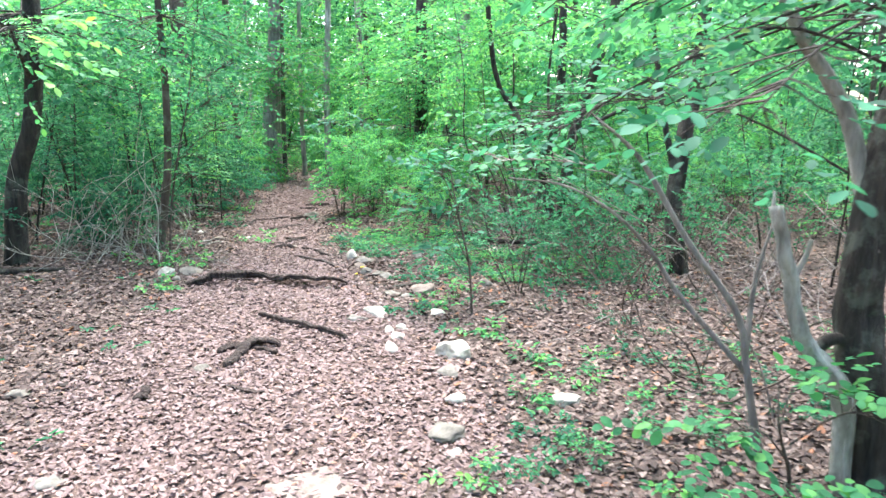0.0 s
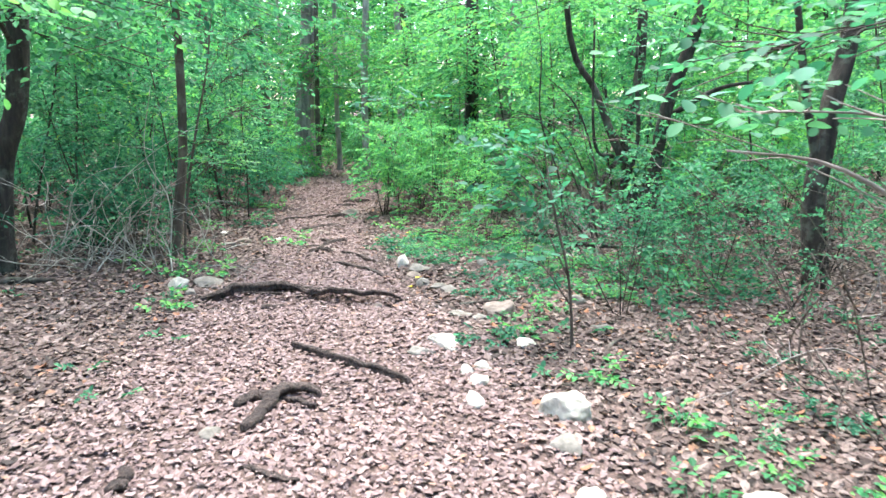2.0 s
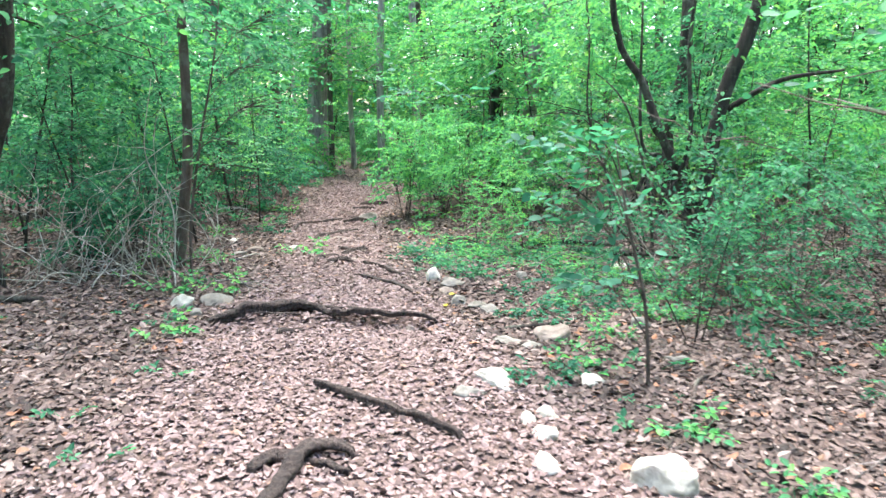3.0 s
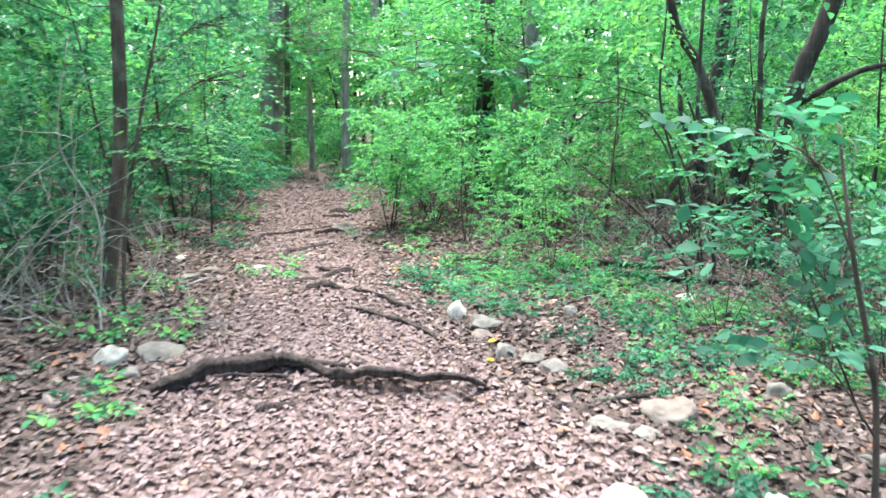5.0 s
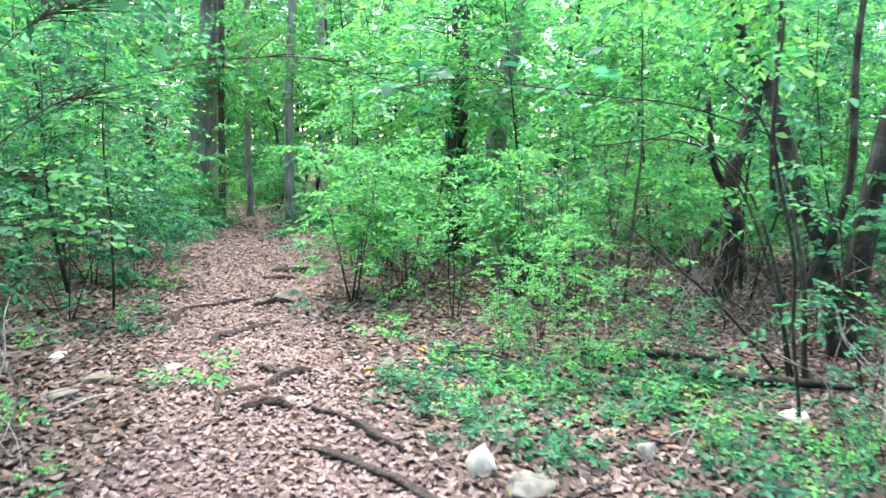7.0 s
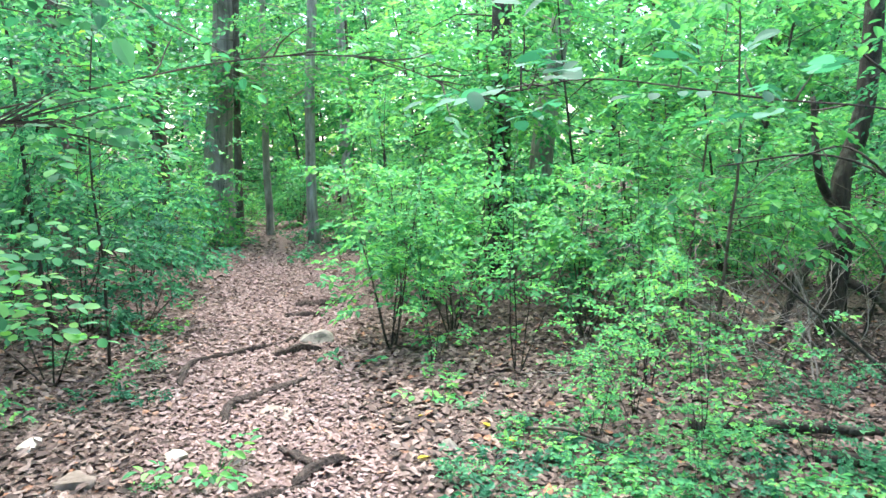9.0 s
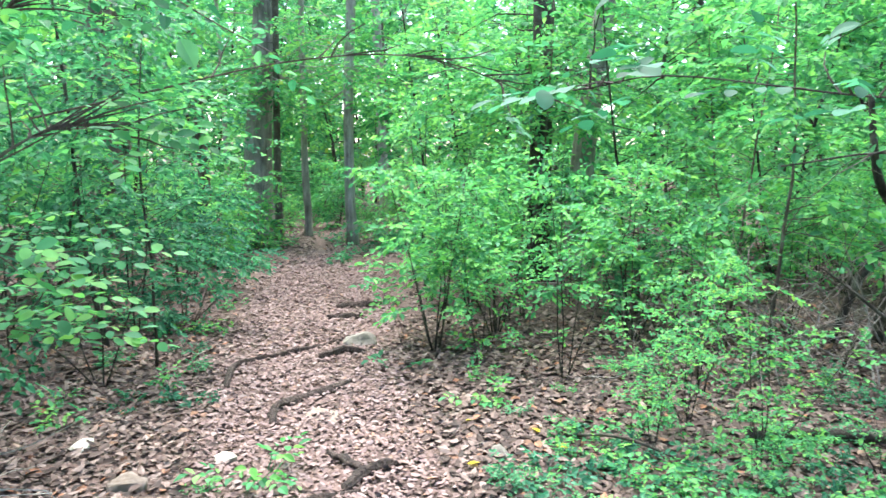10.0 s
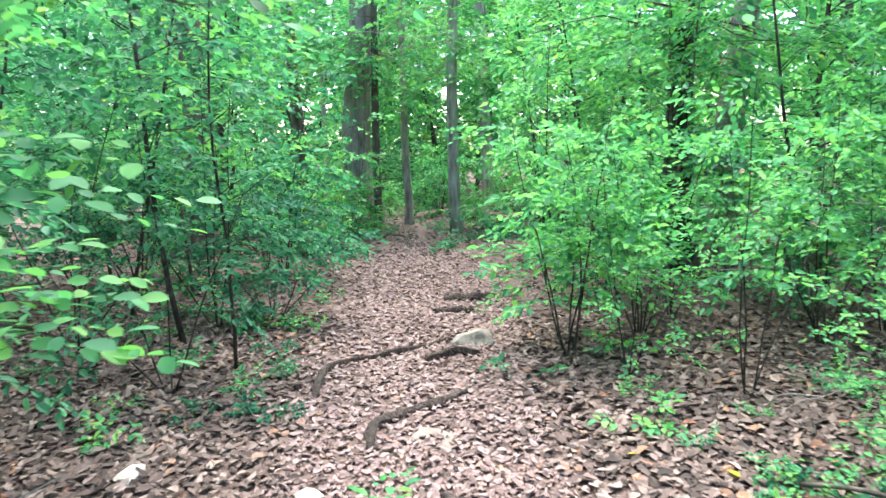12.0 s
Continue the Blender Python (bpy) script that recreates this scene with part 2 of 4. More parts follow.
def shoot(rng, start, heading, length, steps, wobble=0.12, rise=0.0, sag=0.0):
    """A wandering line of points."""
    p, d = np.array(start, float), unit(np.array(heading, float))
    pts = [p]
    for i in range(steps):
        d = unit(d + rng.normal(0, wobble, 3) + np.array([0, 0, rise - sag * i / steps]))
        p = p + d * length / steps
        pts.append(p)
    return np.array(pts)


def along_line(pts, t):
    """The point and the heading at the share t of a line."""
    x = t * (len(pts) - 1)
    i = min(int(x), len(pts) - 2)
    return pts[i] + (pts[i + 1] - pts[i]) * (x - i), unit(pts[i + 1] - pts[i])


def bez(points, n=14):
    """A smooth line through a few points (Catmull-Rom)."""
    p = np.array(points, float)
    p = np.concatenate([[2 * p[0] - p[1]], p, [2 * p[-1] - p[-2]]])
    out = []
    m = len(p) - 3
    for u in np.linspace(0, m - 1e-6, n):
        i = int(u)
        t = u - i
        a, b, c, d = p[i : i + 4]
        out.append(0.5 * (2 * b + (c - a) * t + (2 * a - 5 * b + 4 * c - d) * t * t + (3 * b - a - 3 * c + d) * t**3))
    return np.array(out)


# ---- ground ----
def smooth01(a):
    a = np.clip(a, 0, 1)
    return a * a * (3 - 2 * a)


def trail_x(y):
    return np.interp(y, [0, 4, 5.5, 8, 9.5, 11.5, 14.3, 17, 20, 40], [0.1, -1.0, -1.3, -1.9, -2.2, -2.7, -3.0, -3.4, -3.8, -8])


def trail_half(y):
    return np.interp(y, [0, 4, 6, 8, 9.5, 11, 14, 15.8, 16.8, 17.8, 24], [1.6, 1.5, 1.3, 0.85, 0.6, 0.62, 0.72, 0.72, 0.5, 0.1, 0.1])


def ground_z(x, y, hollow=True):
    d = np.abs(x - trail_x(y)) / trail_half(y)
    z = -0.40 + 0.28 * smooth01(1 - y / 3.2) - 0.06 * smooth01((y - 7) / 2.5) * smooth01(1.5 - d)
    z = z + 0.07 * smooth01((trail_x(y) - trail_half(y) - x) / 1.5)
    z = z + 0.012 * np.sin(3.1 * x + 1.7) * np.sin(2.6 * y + 0.4) + 0.008 * np.sin(7.3 * x + 2.2 * y) * np.sin(5.9 * y - 1.1 * x)
    z = z - 0.05 * smooth01((7.72 - y) / 0.12) * smooth01((y - 6.9) / 0.7) * smooth01((x + 2.9) / 0.3) * smooth01((-0.9 - x) / 0.3)
    if hollow:
        z = z - 0.16 * np.exp(-(((y - 7.725) / 0.045) ** 2)) * smooth01((x + 1.95) / 0.2) * smooth01((-1.18 - x) / 0.15)
        z = z - 0.09 * np.exp(-(((y - 7.85) / 0.06) ** 2)) * smooth01((x + 2.52) / 0.15) * smooth01((-1.98 - x) / 0.15)
    far = smooth01((np.hypot(x, y - 8) - 12) / 25)
    return z + far * 0.35 * np.sin(0.21 * x + 1.0) * np.sin(0.17 * y)


def gz(x, y):
    return float(ground_z(np.array(float(x)), np.array(float(y))))


def axis_steps(lo, hi, step, reach):
    mid = np.arange(lo, hi + step / 2, step)
    grow = step * 1.35 ** np.arange(1, 70)
    out = np.cumsum(grow)
    out = out[out < reach]
    return np.concatenate([(lo - out)[::-1], mid, hi + out])


gx, gy = axis_steps(-7, 5, 0.05, 900), axis_steps(-1, 18, 0.05, 900)
X, Y = np.meshgrid(gx, gy, indexing="xy")
Z = ground_z(X, Y)
gbag = Bag()
ii, jj = np.meshgrid(np.arange(len(gy) - 1), np.arange(len(gx) - 1), indexing="ij")
w = len(gx)
gbag.add(np.stack([X, Y, Z], -1).reshape(-1, 3), np.stack([ii * w + jj, ii * w + jj + 1, (ii + 1) * w + jj + 1, (ii + 1) * w + jj], -1).reshape(-1, 4))
tagged(part("ground", gbag, SOIL, smooth=True), "brown forest soil trodden into a trail", "ground", kind="structure")


def in_hollow(x, y):
    """The washed-out pocket under the thick root."""
    return (((x + 1.52) / 0.34) ** 2 + ((y - 7.73) / 0.04) ** 2 < 1) | (((x + 2.25) / 0.24) ** 2 + ((y - 7.84) / 0.06) ** 2 < 1)


def litter(name, label, rng, count, box, keep, size, simple, material):
    """Fallen dry leaves, lying anyhow, a little curled."""
    x, y = rng.uniform(box[0], box[1], count), rng.uniform(box[2], box[3], count)
    ok = keep(x, y, rng.uniform(0, 1, count)) & ~in_hollow(x, y)
    x, y = x[ok], y[ok]
    n = len(x)
    yaw = rng.uniform(0, 2 * np.pi, n)
    fwd = np.stack([np.cos(yaw), np.sin(yaw), rng.normal(0.04, 0.17, n)], -1)
    up = np.stack([rng.normal(0, 0.2, n), rng.normal(0, 0.2, n), np.where(rng.uniform(0, 1, n) < 0.5, 1.0, -1.0)], -1)
    pos = np.stack([x, y, ground_z(x, y) + rng.uniform(0.004, 0.022, n)], -1)
    bag = Bag()
    leaves(bag, pos, fwd, up, size * rng.uniform(0.4, 1.5, n), 0.62, simple)
    return tagged(part(name, bag, material), label, "leaf litter", kind="stuff")


def on_trail(x, y, u):
    return np.abs(x - trail_x(y)) / trail_half(y) < 1.0 + 0.35 * (u - 0.5)


litter("trail_leaf_litter", "pinkish brown dry leaves covering the trodden trail", np.random.default_rng(1), 300000, (-5, 3, -1.5, 18), on_trail, 0.038, False, LITTER_TRAIL)
litter("woodland_leaf_litter", "brown dry leaves beside the trail, bush shade darkened into their colour", np.random.default_rng(2), 165000, (-9, 8, -1.5, 21), lambda x, y, u: ~on_trail(x, y, u) & (u < 1.3 - 0.03 * y), 0.05, False, LITTER_WOOD)
litter("edge_leaf_litter", "brown dry leaves drifted along the trail edges, partly darkened for shade", np.random.default_rng(4), 110000, (-6.5, 4, 2, 13.5), lambda x, y, u: ~on_trail(x, y, u), 0.05, False, LITTER_WOOD)
litter("far_leaf_litter", "brown dry leaves on the ground deep in the wood", np.random.default_rng(3), 40000, (-22, 22, -14, 45), lambda x, y, u: (x > 8) | (y > 20) | (x < -9) | (y < -1), 0.13, True, LITTER_WOOD)


# ---- stones ----
def stone(x, y, wide, material, label, seed, tall=0.6, deep=0.8, sink=0.3):
    rng = np.random.default_rng(seed)
    bm = bmesh.new()
    bmesh.ops.create_icosphere(bm, subdivisions=4 if wide > 0.18 else 3, radius=1.0)
    planes = [(unit(rng.normal(0, 1, 3)), rng.uniform(0.5, 0.85)) for _ in range(15)]
    offs = Vector(rng.uniform(-50, 50, 3))
    for v in bm.verts:
        p = np.array(v.co)
        for d, lim in planes:
            over = p @ d - lim
            if over > 0:
                p = p - over * d * 0.93
        k = noise.noise(Vector(p) * 1.6 + offs) * 0.2 + noise.noise(Vector(p) * 5.0 + offs) * 0.09 + noise.noise(Vector(p) * 13.0 + offs) * 0.035
        p = p * (1 + k)
        v.co = (p[0] * wide * 0.66, p[1] * wide * 0.66 * deep, p[2] * wide * 0.66 * tall)
    for f in bm.faces:
        f.smooth = True
    me = bpy.data.meshes.new("rock")
    bm.to_mesh(me)
    bm.free()
    me.materials.append(material)
    ob = new("rock", me)
    ob.matrix_world = pose(x, y, gz(x, y) + wide * 0.6 * tall * (0.8 - 2 * sink) * 0.8, rng.uniform(-8, 8), rng.uniform(-8, 8), rng.uniform(0, 360))
    return tagged(ob, label, "rock", group="stones beside the trail")


WHITE = [(-3.13, 7.95, 0.2, 0.8), (-0.39, 5.46, 0.135, 0.7), (-0.46, 5.94, 0.105, 0.6), (-0.35, 6.02, 0.13, 0.5), (-0.37, 5.79, 0.145, 0.45), (0.1, 5.34, 0.3, 0.65),
         (0.81, 4.44, 0.21, 0.55), (0.1, 3.74, 0.1, 0.5), (0.11, 4.5, 0.14, 0.7), (-1.17, 8.9, 0.15, 1.2), (0.59, 9.45, 0.17, 0.5), (-0.61, 6.48, 0.27, 0.35), (-0.06, 6.5, 0.15, 0.5), (-3.66, 10.56, 0.13, 0.55), (-2.95, 10.6, 0.14, 0.5)]
for n, (x, y, wd, tl) in enumerate(WHITE):
    stone(x, y, wd, STONE_WHITE, "white weathered limestone rock lying in dry leaves", 100 + n, tl)
GREY = [(-2.9, 8.12, 0.25, 0.5), (-0.53, 7.17, 0.2, 0.25), (-0.37, 7.13, 0.17, 0.28), (-0.77, 6.27, 0.16, 0.4), (0.52, 6.84, 0.13, 0.6), (-0.77, 8.1, 0.2, 0.35),
        (-0.91, 8.18, 0.18, 0.6), (-0.66, 7.93, 0.17, 0.6), (-1.0, 8.72, 0.21, 0.5), (0.42, 7.57, 0.15, 0.7), (-1.71, 5.0, 0.13, 0.4),
        (-2.95, 7.77, 0.13, 0.6), (-3.34, 9.9, 0.17, 0.5), (-0.38, 9.03, 0.12, 0.8), (-2.49, 12.85, 0.27, 0.5), (-1.55, 10.48, 0.13, 0.6),
        (0.05, 4.93, 0.2, 0.4), (0.08, 4.02, 0.27, 0.3), (-1.94, 3.36, 0.16, 0.4), (-2.76, 4.5, 0.16, 0.4)]
for n, (x, y, wd, tl) in enumerate(GREY):
    stone(x, y, wd, STONE_GREY, "grey lichen-stained limestone rock half sunk in leaves", 200 + n, tl)
PINK = [(-0.22, 7.3, 0.24, 0.7), (-0.59, 3.38, 0.46, 0.1), (-2.12, 9.95, 0.13, 0.4), (-2.52, 11.2, 0.26, 0.1), (-1.26, 7.6, 0.09, 0.7), (-1.03, 8.5, 0.16, 0.4), (-3.31, 10.2, 0.2, 0.5)]
for n, (x, y, wd, tl) in enumerate(PINK):
    stone(x, y, wd, STONE_PINK, "pale pinkish limestone rock set in the trodden soil", 300 + n, tl, sink=0.36)


# ---- roots ----
def root(points, thick, label, seed, lift=0.75, hump=(), profile=()):
    """A bare root along points (x, y); hump: extra height at each point."""
    rng = np.random.default_rng(seed)
    line = [(x, y, float(ground_z(np.array(x), np.array(y), False)) + thick * lift + (hump[i] if hump else 0.0)) for i, (x, y) in enumerate(points)]
    pts = bez(line, 9 * len(line))
    n = len(pts)
    pts[:, :2] += np.cumsum(rng.normal(0, 0.0025, (n, 2)), axis=0)
    t = np.linspace(0, 1, n)
    rad = thick * (0.55 + 0.45 * np.sin(np.pi * np.clip(t * 1.05 + 0.02, 0, 1)) ** 0.5)
    if profile:
        rad = thick * np.interp(t, np.linspace(0, 1, len(profile)), profile)
    pts[0, 2] -= thick * 1.2
    pts[-1, 2] -= thick * 1.2
    bag = Bag()
    pts[1:-1, 2] += np.interp(np.arange(n - 2), np.arange(0, n + 4, 4), rng.normal(0, thick * 0.22, len(np.arange(0, n + 4, 4))))
    rad = rad * (1 + 0.1 * np.sin(np.linspace(0, 7 + 3 * len(points), n) + rng.uniform(0, 6)))
    tube(bag, pts, rad, 14, rng, 0.2, 0.8)
    return tagged(part("tree_root", bag, BARK_ROOT, smooth=True), label, "root", group="roots across the trail")


BARE = "bare brown tree root crossing the leaf-covered trail"
root([(-2.8, 7.56), (-2.6, 7.72), (-2.42, 7.84), (-2.24, 7.96), (-2.13, 7.95), (-1.96, 7.83), (-1.79, 7.77), (-1.59, 7.73), (-1.33, 7.71), (-1.02, 7.7)], 0.045, "thick kinked bare root forming a step in the trail", 1, 0.45,
     (-0.01, 0.012, 0.022, 0.035, 0.035, 0.015, 0.02, 0.04, 0.038, 0.0), (0.75, 1.25, 1.4, 1.1, 0.75, 0.72, 0.7, 0.66, 0.55, 0.3))
root([(-2.3, 8.02), (-2.1, 7.98), (-1.9, 7.95), (-1.72, 7.98)], 0.024, BARE, 31)
root([(-2.5, 7.72), (-2.3, 7.76), (-2.08, 7.74)], 0.02, BARE, 32)
root([(-2.0, 9.34), (-1.74, 9.14), (-1.51, 8.83), (-1.32, 8.48)], 0.026, BARE, 2)
root([(-2.0, 9.82), (-1.82, 9.66), (-1.6, 9.34), (-1.49, 9.18)], 0.024, BARE, 3)
root([(-2.49, 9.71), (-2.51, 10.02), (-2.34, 10.14), (-2.13, 10.2)], 0.022, BARE, 4)
root([(-2.37, 9.83), (-2.21, 9.88), (-2.08, 9.84)], 0.03, BARE, 5)
root([(-2.79, 11.0), (-2.83, 11.27), (-2.74, 11.46), (-2.55, 11.61), (-2.39, 11.83)], 0.028, BARE, 6)
root([(-3.23, 11.66), (-3.29, 12.16), (-3.13, 12.48), (-2.83, 12.7), (-2.59, 12.95)], 0.028, BARE, 7)
root([(-2.72, 12.38), (-2.54, 12.53), (-2.37, 12.54)], 0.034, BARE, 8)
root([(-2.81, 14.15), (-2.62, 14.19), (-2.35, 14.26)], 0.04, BARE, 9)
root([(-2.84, 13.71), (-2.69, 13.77), (-2.5, 13.8)], 0.03, BARE, 10)
root([(-2.43, 10.64), (-2.33, 10.54), (-2.24, 10.44)], 0.026, BARE, 11)
root([(-2.3, 10.2), (-2.19, 10.4), (-2.06, 10.48)], 0.026, BARE, 12)
root([(-1.67, 6.35), (-1.41, 6.16), (-1.17, 5.97), (-0.99, 5.87), (-0.79, 5.71)], 0.033, BARE, 13)
root([(-1.56, 5.04), (-1.53, 5.27), (-1.5, 5.43), (-1.42, 5.52), (-1.28, 5.53)], 0.036, "knotted dark root stub rising from the trail", 14, 0.9, (0.0, 0.01, 0.03, 0.02, 0.0))
root([(-1.5, 5.45), (-1.38, 5.4), (-1.27, 5.36)], 0.026, "knotted dark root stub rising from the trail", 34, 0.7)
root([(-1.52, 5.44), (-1.48, 5.56), (-1.38, 5.64)], 0.026, "knotted dark root stub rising from the trail", 35, 0.7)
root([(-1.7, 5.33), (-1.62, 5.45), (-1.5, 5.47)], 0.032, "knotted dark root stub rising from the trail", 15, 0.8)
root([(-1.95, 4.42), (-1.93, 4.52), (-1.97, 4.63)], 0.03, "small dark root stub in the dry leaves", 36, 0.8)
root([(-1.45, 4.67), (-1.31, 4.6), (-1.16, 4.52)], 0.018, "thin bare root showing through the dry leaves", 16)
root([(-2.2, 7.36), (-2.1, 7.4), (-1.98, 7.43)], 0.025, "short piece of fallen wood on the trail", 17)


# ---- plants ----
def plant(name, label, category, seed, stems=1, height=3.0, lean=0.12, r0=0.02, start=0.3, branches=10, reach=0.7, twigs=4, twig=0.3, blades=9, size=0.05,
          wood=None, leaf=None, simple=False, group="", sides=5, wobble=0.09, flat=0.25, spread=0.06, width=0.62):
    """A woody plant: stems with fine twigs, and foliage in flat sprays."""
    rng = np.random.default_rng(seed)
    top = tagged(new(name), label, category, group=group)
    o, a, fine = [], [], Bag()
    for s in range(stems):
        bag = Bag()
        az = 2 * np.pi * (s + rng.uniform(0, 0.7)) / stems
        out = np.array([np.cos(az), np.sin(az), 0])
        h = height * rng.uniform(0.5, 1.12) if stems > 1 else height
        foot = out * spread * rng.uniform(0.3, 1) * (stems > 1) - np.array([0, 0, 0.05])
        line = shoot(rng, foot, out * lean * rng.uniform(0.2, 2.0) + np.array([0, 0, 1]), h, 9, wobble * 0.6, 0.03)
        tube(bag, line, np.linspace(r0, r0 * 0.25, len(line)), sides, rng, 0.04)
        for b in range(branches):
            t = start + (1 - start) * (b + rng.uniform(0, 1)) / branches
            p, d = along_line(line, min(t, 0.99))
            ba = rng.uniform(0, 2 * np.pi)
            way = np.array([np.cos(ba), np.sin(ba), rng.uniform(-0.1, 0.7)]) + 0.25 * out
            ln = reach * rng.uniform(0.5, 1.15) * (1.15 - 0.6 * t)
            br = shoot(rng, p, way, ln, 4, 0.16, 0.0, flat)
            tube(fine, br, np.linspace(max(r0 * 0.3 * (1.2 - t * 0.6), 0.003), 0.002, len(br)), 3)
            for k in range(twigs):
                q, e = along_line(br, min(0.2 + 0.8 * (k + rng.uniform(0, 1)) / twigs, 0.99))
                o.append(q)
                a.append(e + rng.normal(0, 0.55, 3) * np.array([1, 1, 0.45]))
            o.append(br[-1])
            a.append(br[-1] - br[-2])
        part("stem" if stems > 1 else "trunk", bag, wood, top, smooth=True)
    tagged(part("twigwork", fine, wood, top), kind="stuff")
    if blades:
        bag = Bag()
        sprays(bag, rng, o, a, twig * rng.uniform(0.7, 1.2, len(o)), blades, size, simple, width)
        tagged(part("foliage" if stems > 1 else "crown", bag, leaf, top), kind="stuff")
    return top


def stand(x, y, turn, scale=1.0):
    return Matrix.Translation((x, y, gz(x, y))) @ pose(0, 0, 0, 0, 0, turn) @ Matrix.Scale(scale, 4)


def scatter(makers, rows):
    """Puts the first of each kind at its first spot and copies of it at the others. rows: kind, x, y, turn, scale."""
    used = set()
    for kind, x, y, turn, scale in rows:
        m = stand(x, y, turn, scale)
        if kind in used:
            copy_thing(makers[kind], m)
        else:
            makers[kind].matrix_basis = m
            used.add(kind)


STONES = WHITE + GREY + PINK
rng = np.random.default_rng(77)
taken = []


def fill(rows, count, box, kinds, scales, gap, apart=0.5, test=None):
    """Adds up to count random spots in the box, off the trail and apart from others."""
    done = 0
    for _ in range(count * 15):
        if done >= count:
            return
        x, y = rng.uniform(box[0], box[1]), rng.uniform(box[2], box[3])
        if abs(x - float(trail_x(y))) < float(trail_half(y)) + gap or (test and not test(x, y)):
            continue
        if any(abs(x - st[0]) < 0.22 and abs(y - st[1]) < 0.26 for st in STONES):
            continue
        if any(abs(x - a) < apart and abs(y - b) < apart for a, b in taken):
            continue
        taken.append((x, y))
        rows.append((int(rng.choice(kinds)), x, y, rng.uniform(0, 360), rng.uniform(*scales)))
        done += 1


KINDS = [
    plant("shrub", "bushy green understory shrub with many thin stems", "shrub", 11, 7, 1.7, 0.3, 0.01, 0.34, 8, 0.55, 4, 0.3, 7, 0.074, BARK_BROWN, LEAF_MID),
    plant("shrub", "bright lime-green leafy shrub with slim stems", "shrub", 12, 6, 2.0, 0.24, 0.011, 0.44, 9, 0.65, 4, 0.32, 7, 0.079, BARK_DARK, LEAF_LIME),
    plant("shrub", "dark bluish-green shrub with dense small leaves", "shrub", 13, 7, 1.4, 0.4, 0.009, 0.3, 8, 0.45, 4, 0.26, 7, 0.063, BARK_BROWN, LEAF_DEEP),
    plant("sapling", "slender sapling with layered bright green leaves", "tree", 21, 1, 3.4, 0.12, 0.018, 0.24, 30, 1.0, 5, 0.34, 8, 0.083, BARK_BROWN, LEAF_LIME),
    plant("sapling", "slender dark-stemmed sapling with mid-green leaves", "tree", 22, 1, 3.8, 0.2, 0.02, 0.28, 30, 1.1, 5, 0.36, 8, 0.081, BARK_DARK, LEAF_MID),
    plant("sapling", "young tree with loose fresh green foliage", "tree", 23, 1, 4.4, 0.14, 0.024, 0.3, 32, 1.2, 5, 0.4, 8, 0.088, BARK_DARK, LEAF_LIME),
    plant("shrub", "bluish-green shrub in deep shade", "shrub", 14, 5, 2.2, 0.25, 0.013, 0.3, 10, 0.7, 4, 0.34, 8, 0.072, BARK_DARK, LEAF_DEEP),
    plant("shrub", "wispy tall shrub with sparse bright leaves", "shrub", 15, 4, 2.5, 0.3, 0.009, 0.34, 8, 0.8, 3, 0.34, 7, 0.077, BARK_DARK, LEAF_LIME),
    plant("shrub", "wispy thin-stemmed shrub with sparse mid-green leaves", "shrub", 16, 4, 2.3, 0.4, 0.009, 0.32, 8, 0.8, 3, 0.32, 7, 0.072, BARK_DARK, LEAF_MID),
]
spots = [
    # bushes that line the trail
    (1, -1.85, 12.4, 20, 0.72), (1, -1.35, 12.9, 140, 0.95), (7, -1.0, 11.7, 80, 0.6), (7, -0.5, 10.8, 200, 0.62), (8, 1.3, 9.85, 70, 0.85), (7, 2.0, 9.7, 150, 0.85), (8, 2.6, 9.3, 230, 0.8), (7, -1.9, 14.3, 100, 1.35), (7, -4.3, 12.9, 250, 1.3), (7, -1.75, 16.2, 10, 1.4), (7, -4.7, 15.1, 60, 1.35), (7, -0.3, 10.35, 20, 0.66), (1, -0.3, 12.6, 260, 1.0), (1, -1.5, 13.9, 40, 0.8),
    (8, -4.0, 11.6, 10, 0.8), (2, -4.4, 9.6, 100, 0.9), (5, -4.3, 12.4, 0, 0.9), (2, -4.0, 13.2, 180, 0.8), (6, -4.4, 14.6, 180, 0.8),
    (8, 0.74, 7.25, 45, 0.8), (7, -1.55, 12.0, 0, 0.7), (7, -0.2, 11.4, 80, 0.8),  (7, -0.8, 10.45, 160, 0.45),  (8, 1.2, 7.9, 240, 0.6),
    (8, 1.75, 8.2, 280, 0.75), (8, 0.5, 8.5, 320, 0.5), (8, 2.2, 7.5, 10, 0.7), (8, -4.15, 9.9, 50, 0.8), (8, -4.0, 8.95, 90, 0.6), (8, 3.0, 8.8, 130, 0.9), (7, -1.05, 13.4, 30, 1.0), (3, -0.9, 15.0, 75, 0.95), (5, 0.1, 14.3, 75, 0.9), (3, 0.9, 13.6, 160, 0.9), (7, 0.2, 12.9, 30, 1.1), (4, -3.95, 10.25, 75, 0.78), (4, -3.8, 12.0, 200, 0.8), (5, -4.6, 10.9, 20, 1.0), (4, -4.9, 9.5, 20, 1.05), (6, -4.5, 9.0, 20, 0.7), (2, 1.5, 8.9, 20, 0.7), (8, 0.2, 10.2, 20, 0.35), (7, -0.5, 9.95, 20, 0.3), 
    (3, 0.6, 12.2, 50, 0.95), (3, -0.9, 14.6, 120, 1.0), (4, 1.9, 12.4, 220, 1.0), (5, -1.3, 15.8, 10, 0.9), (4, -5.2, 10.2, 150, 0.9), (3, -4.9, 13.8, 280, 1.0),
    
]
taken += [(r[1], r[2]) for r in spots]
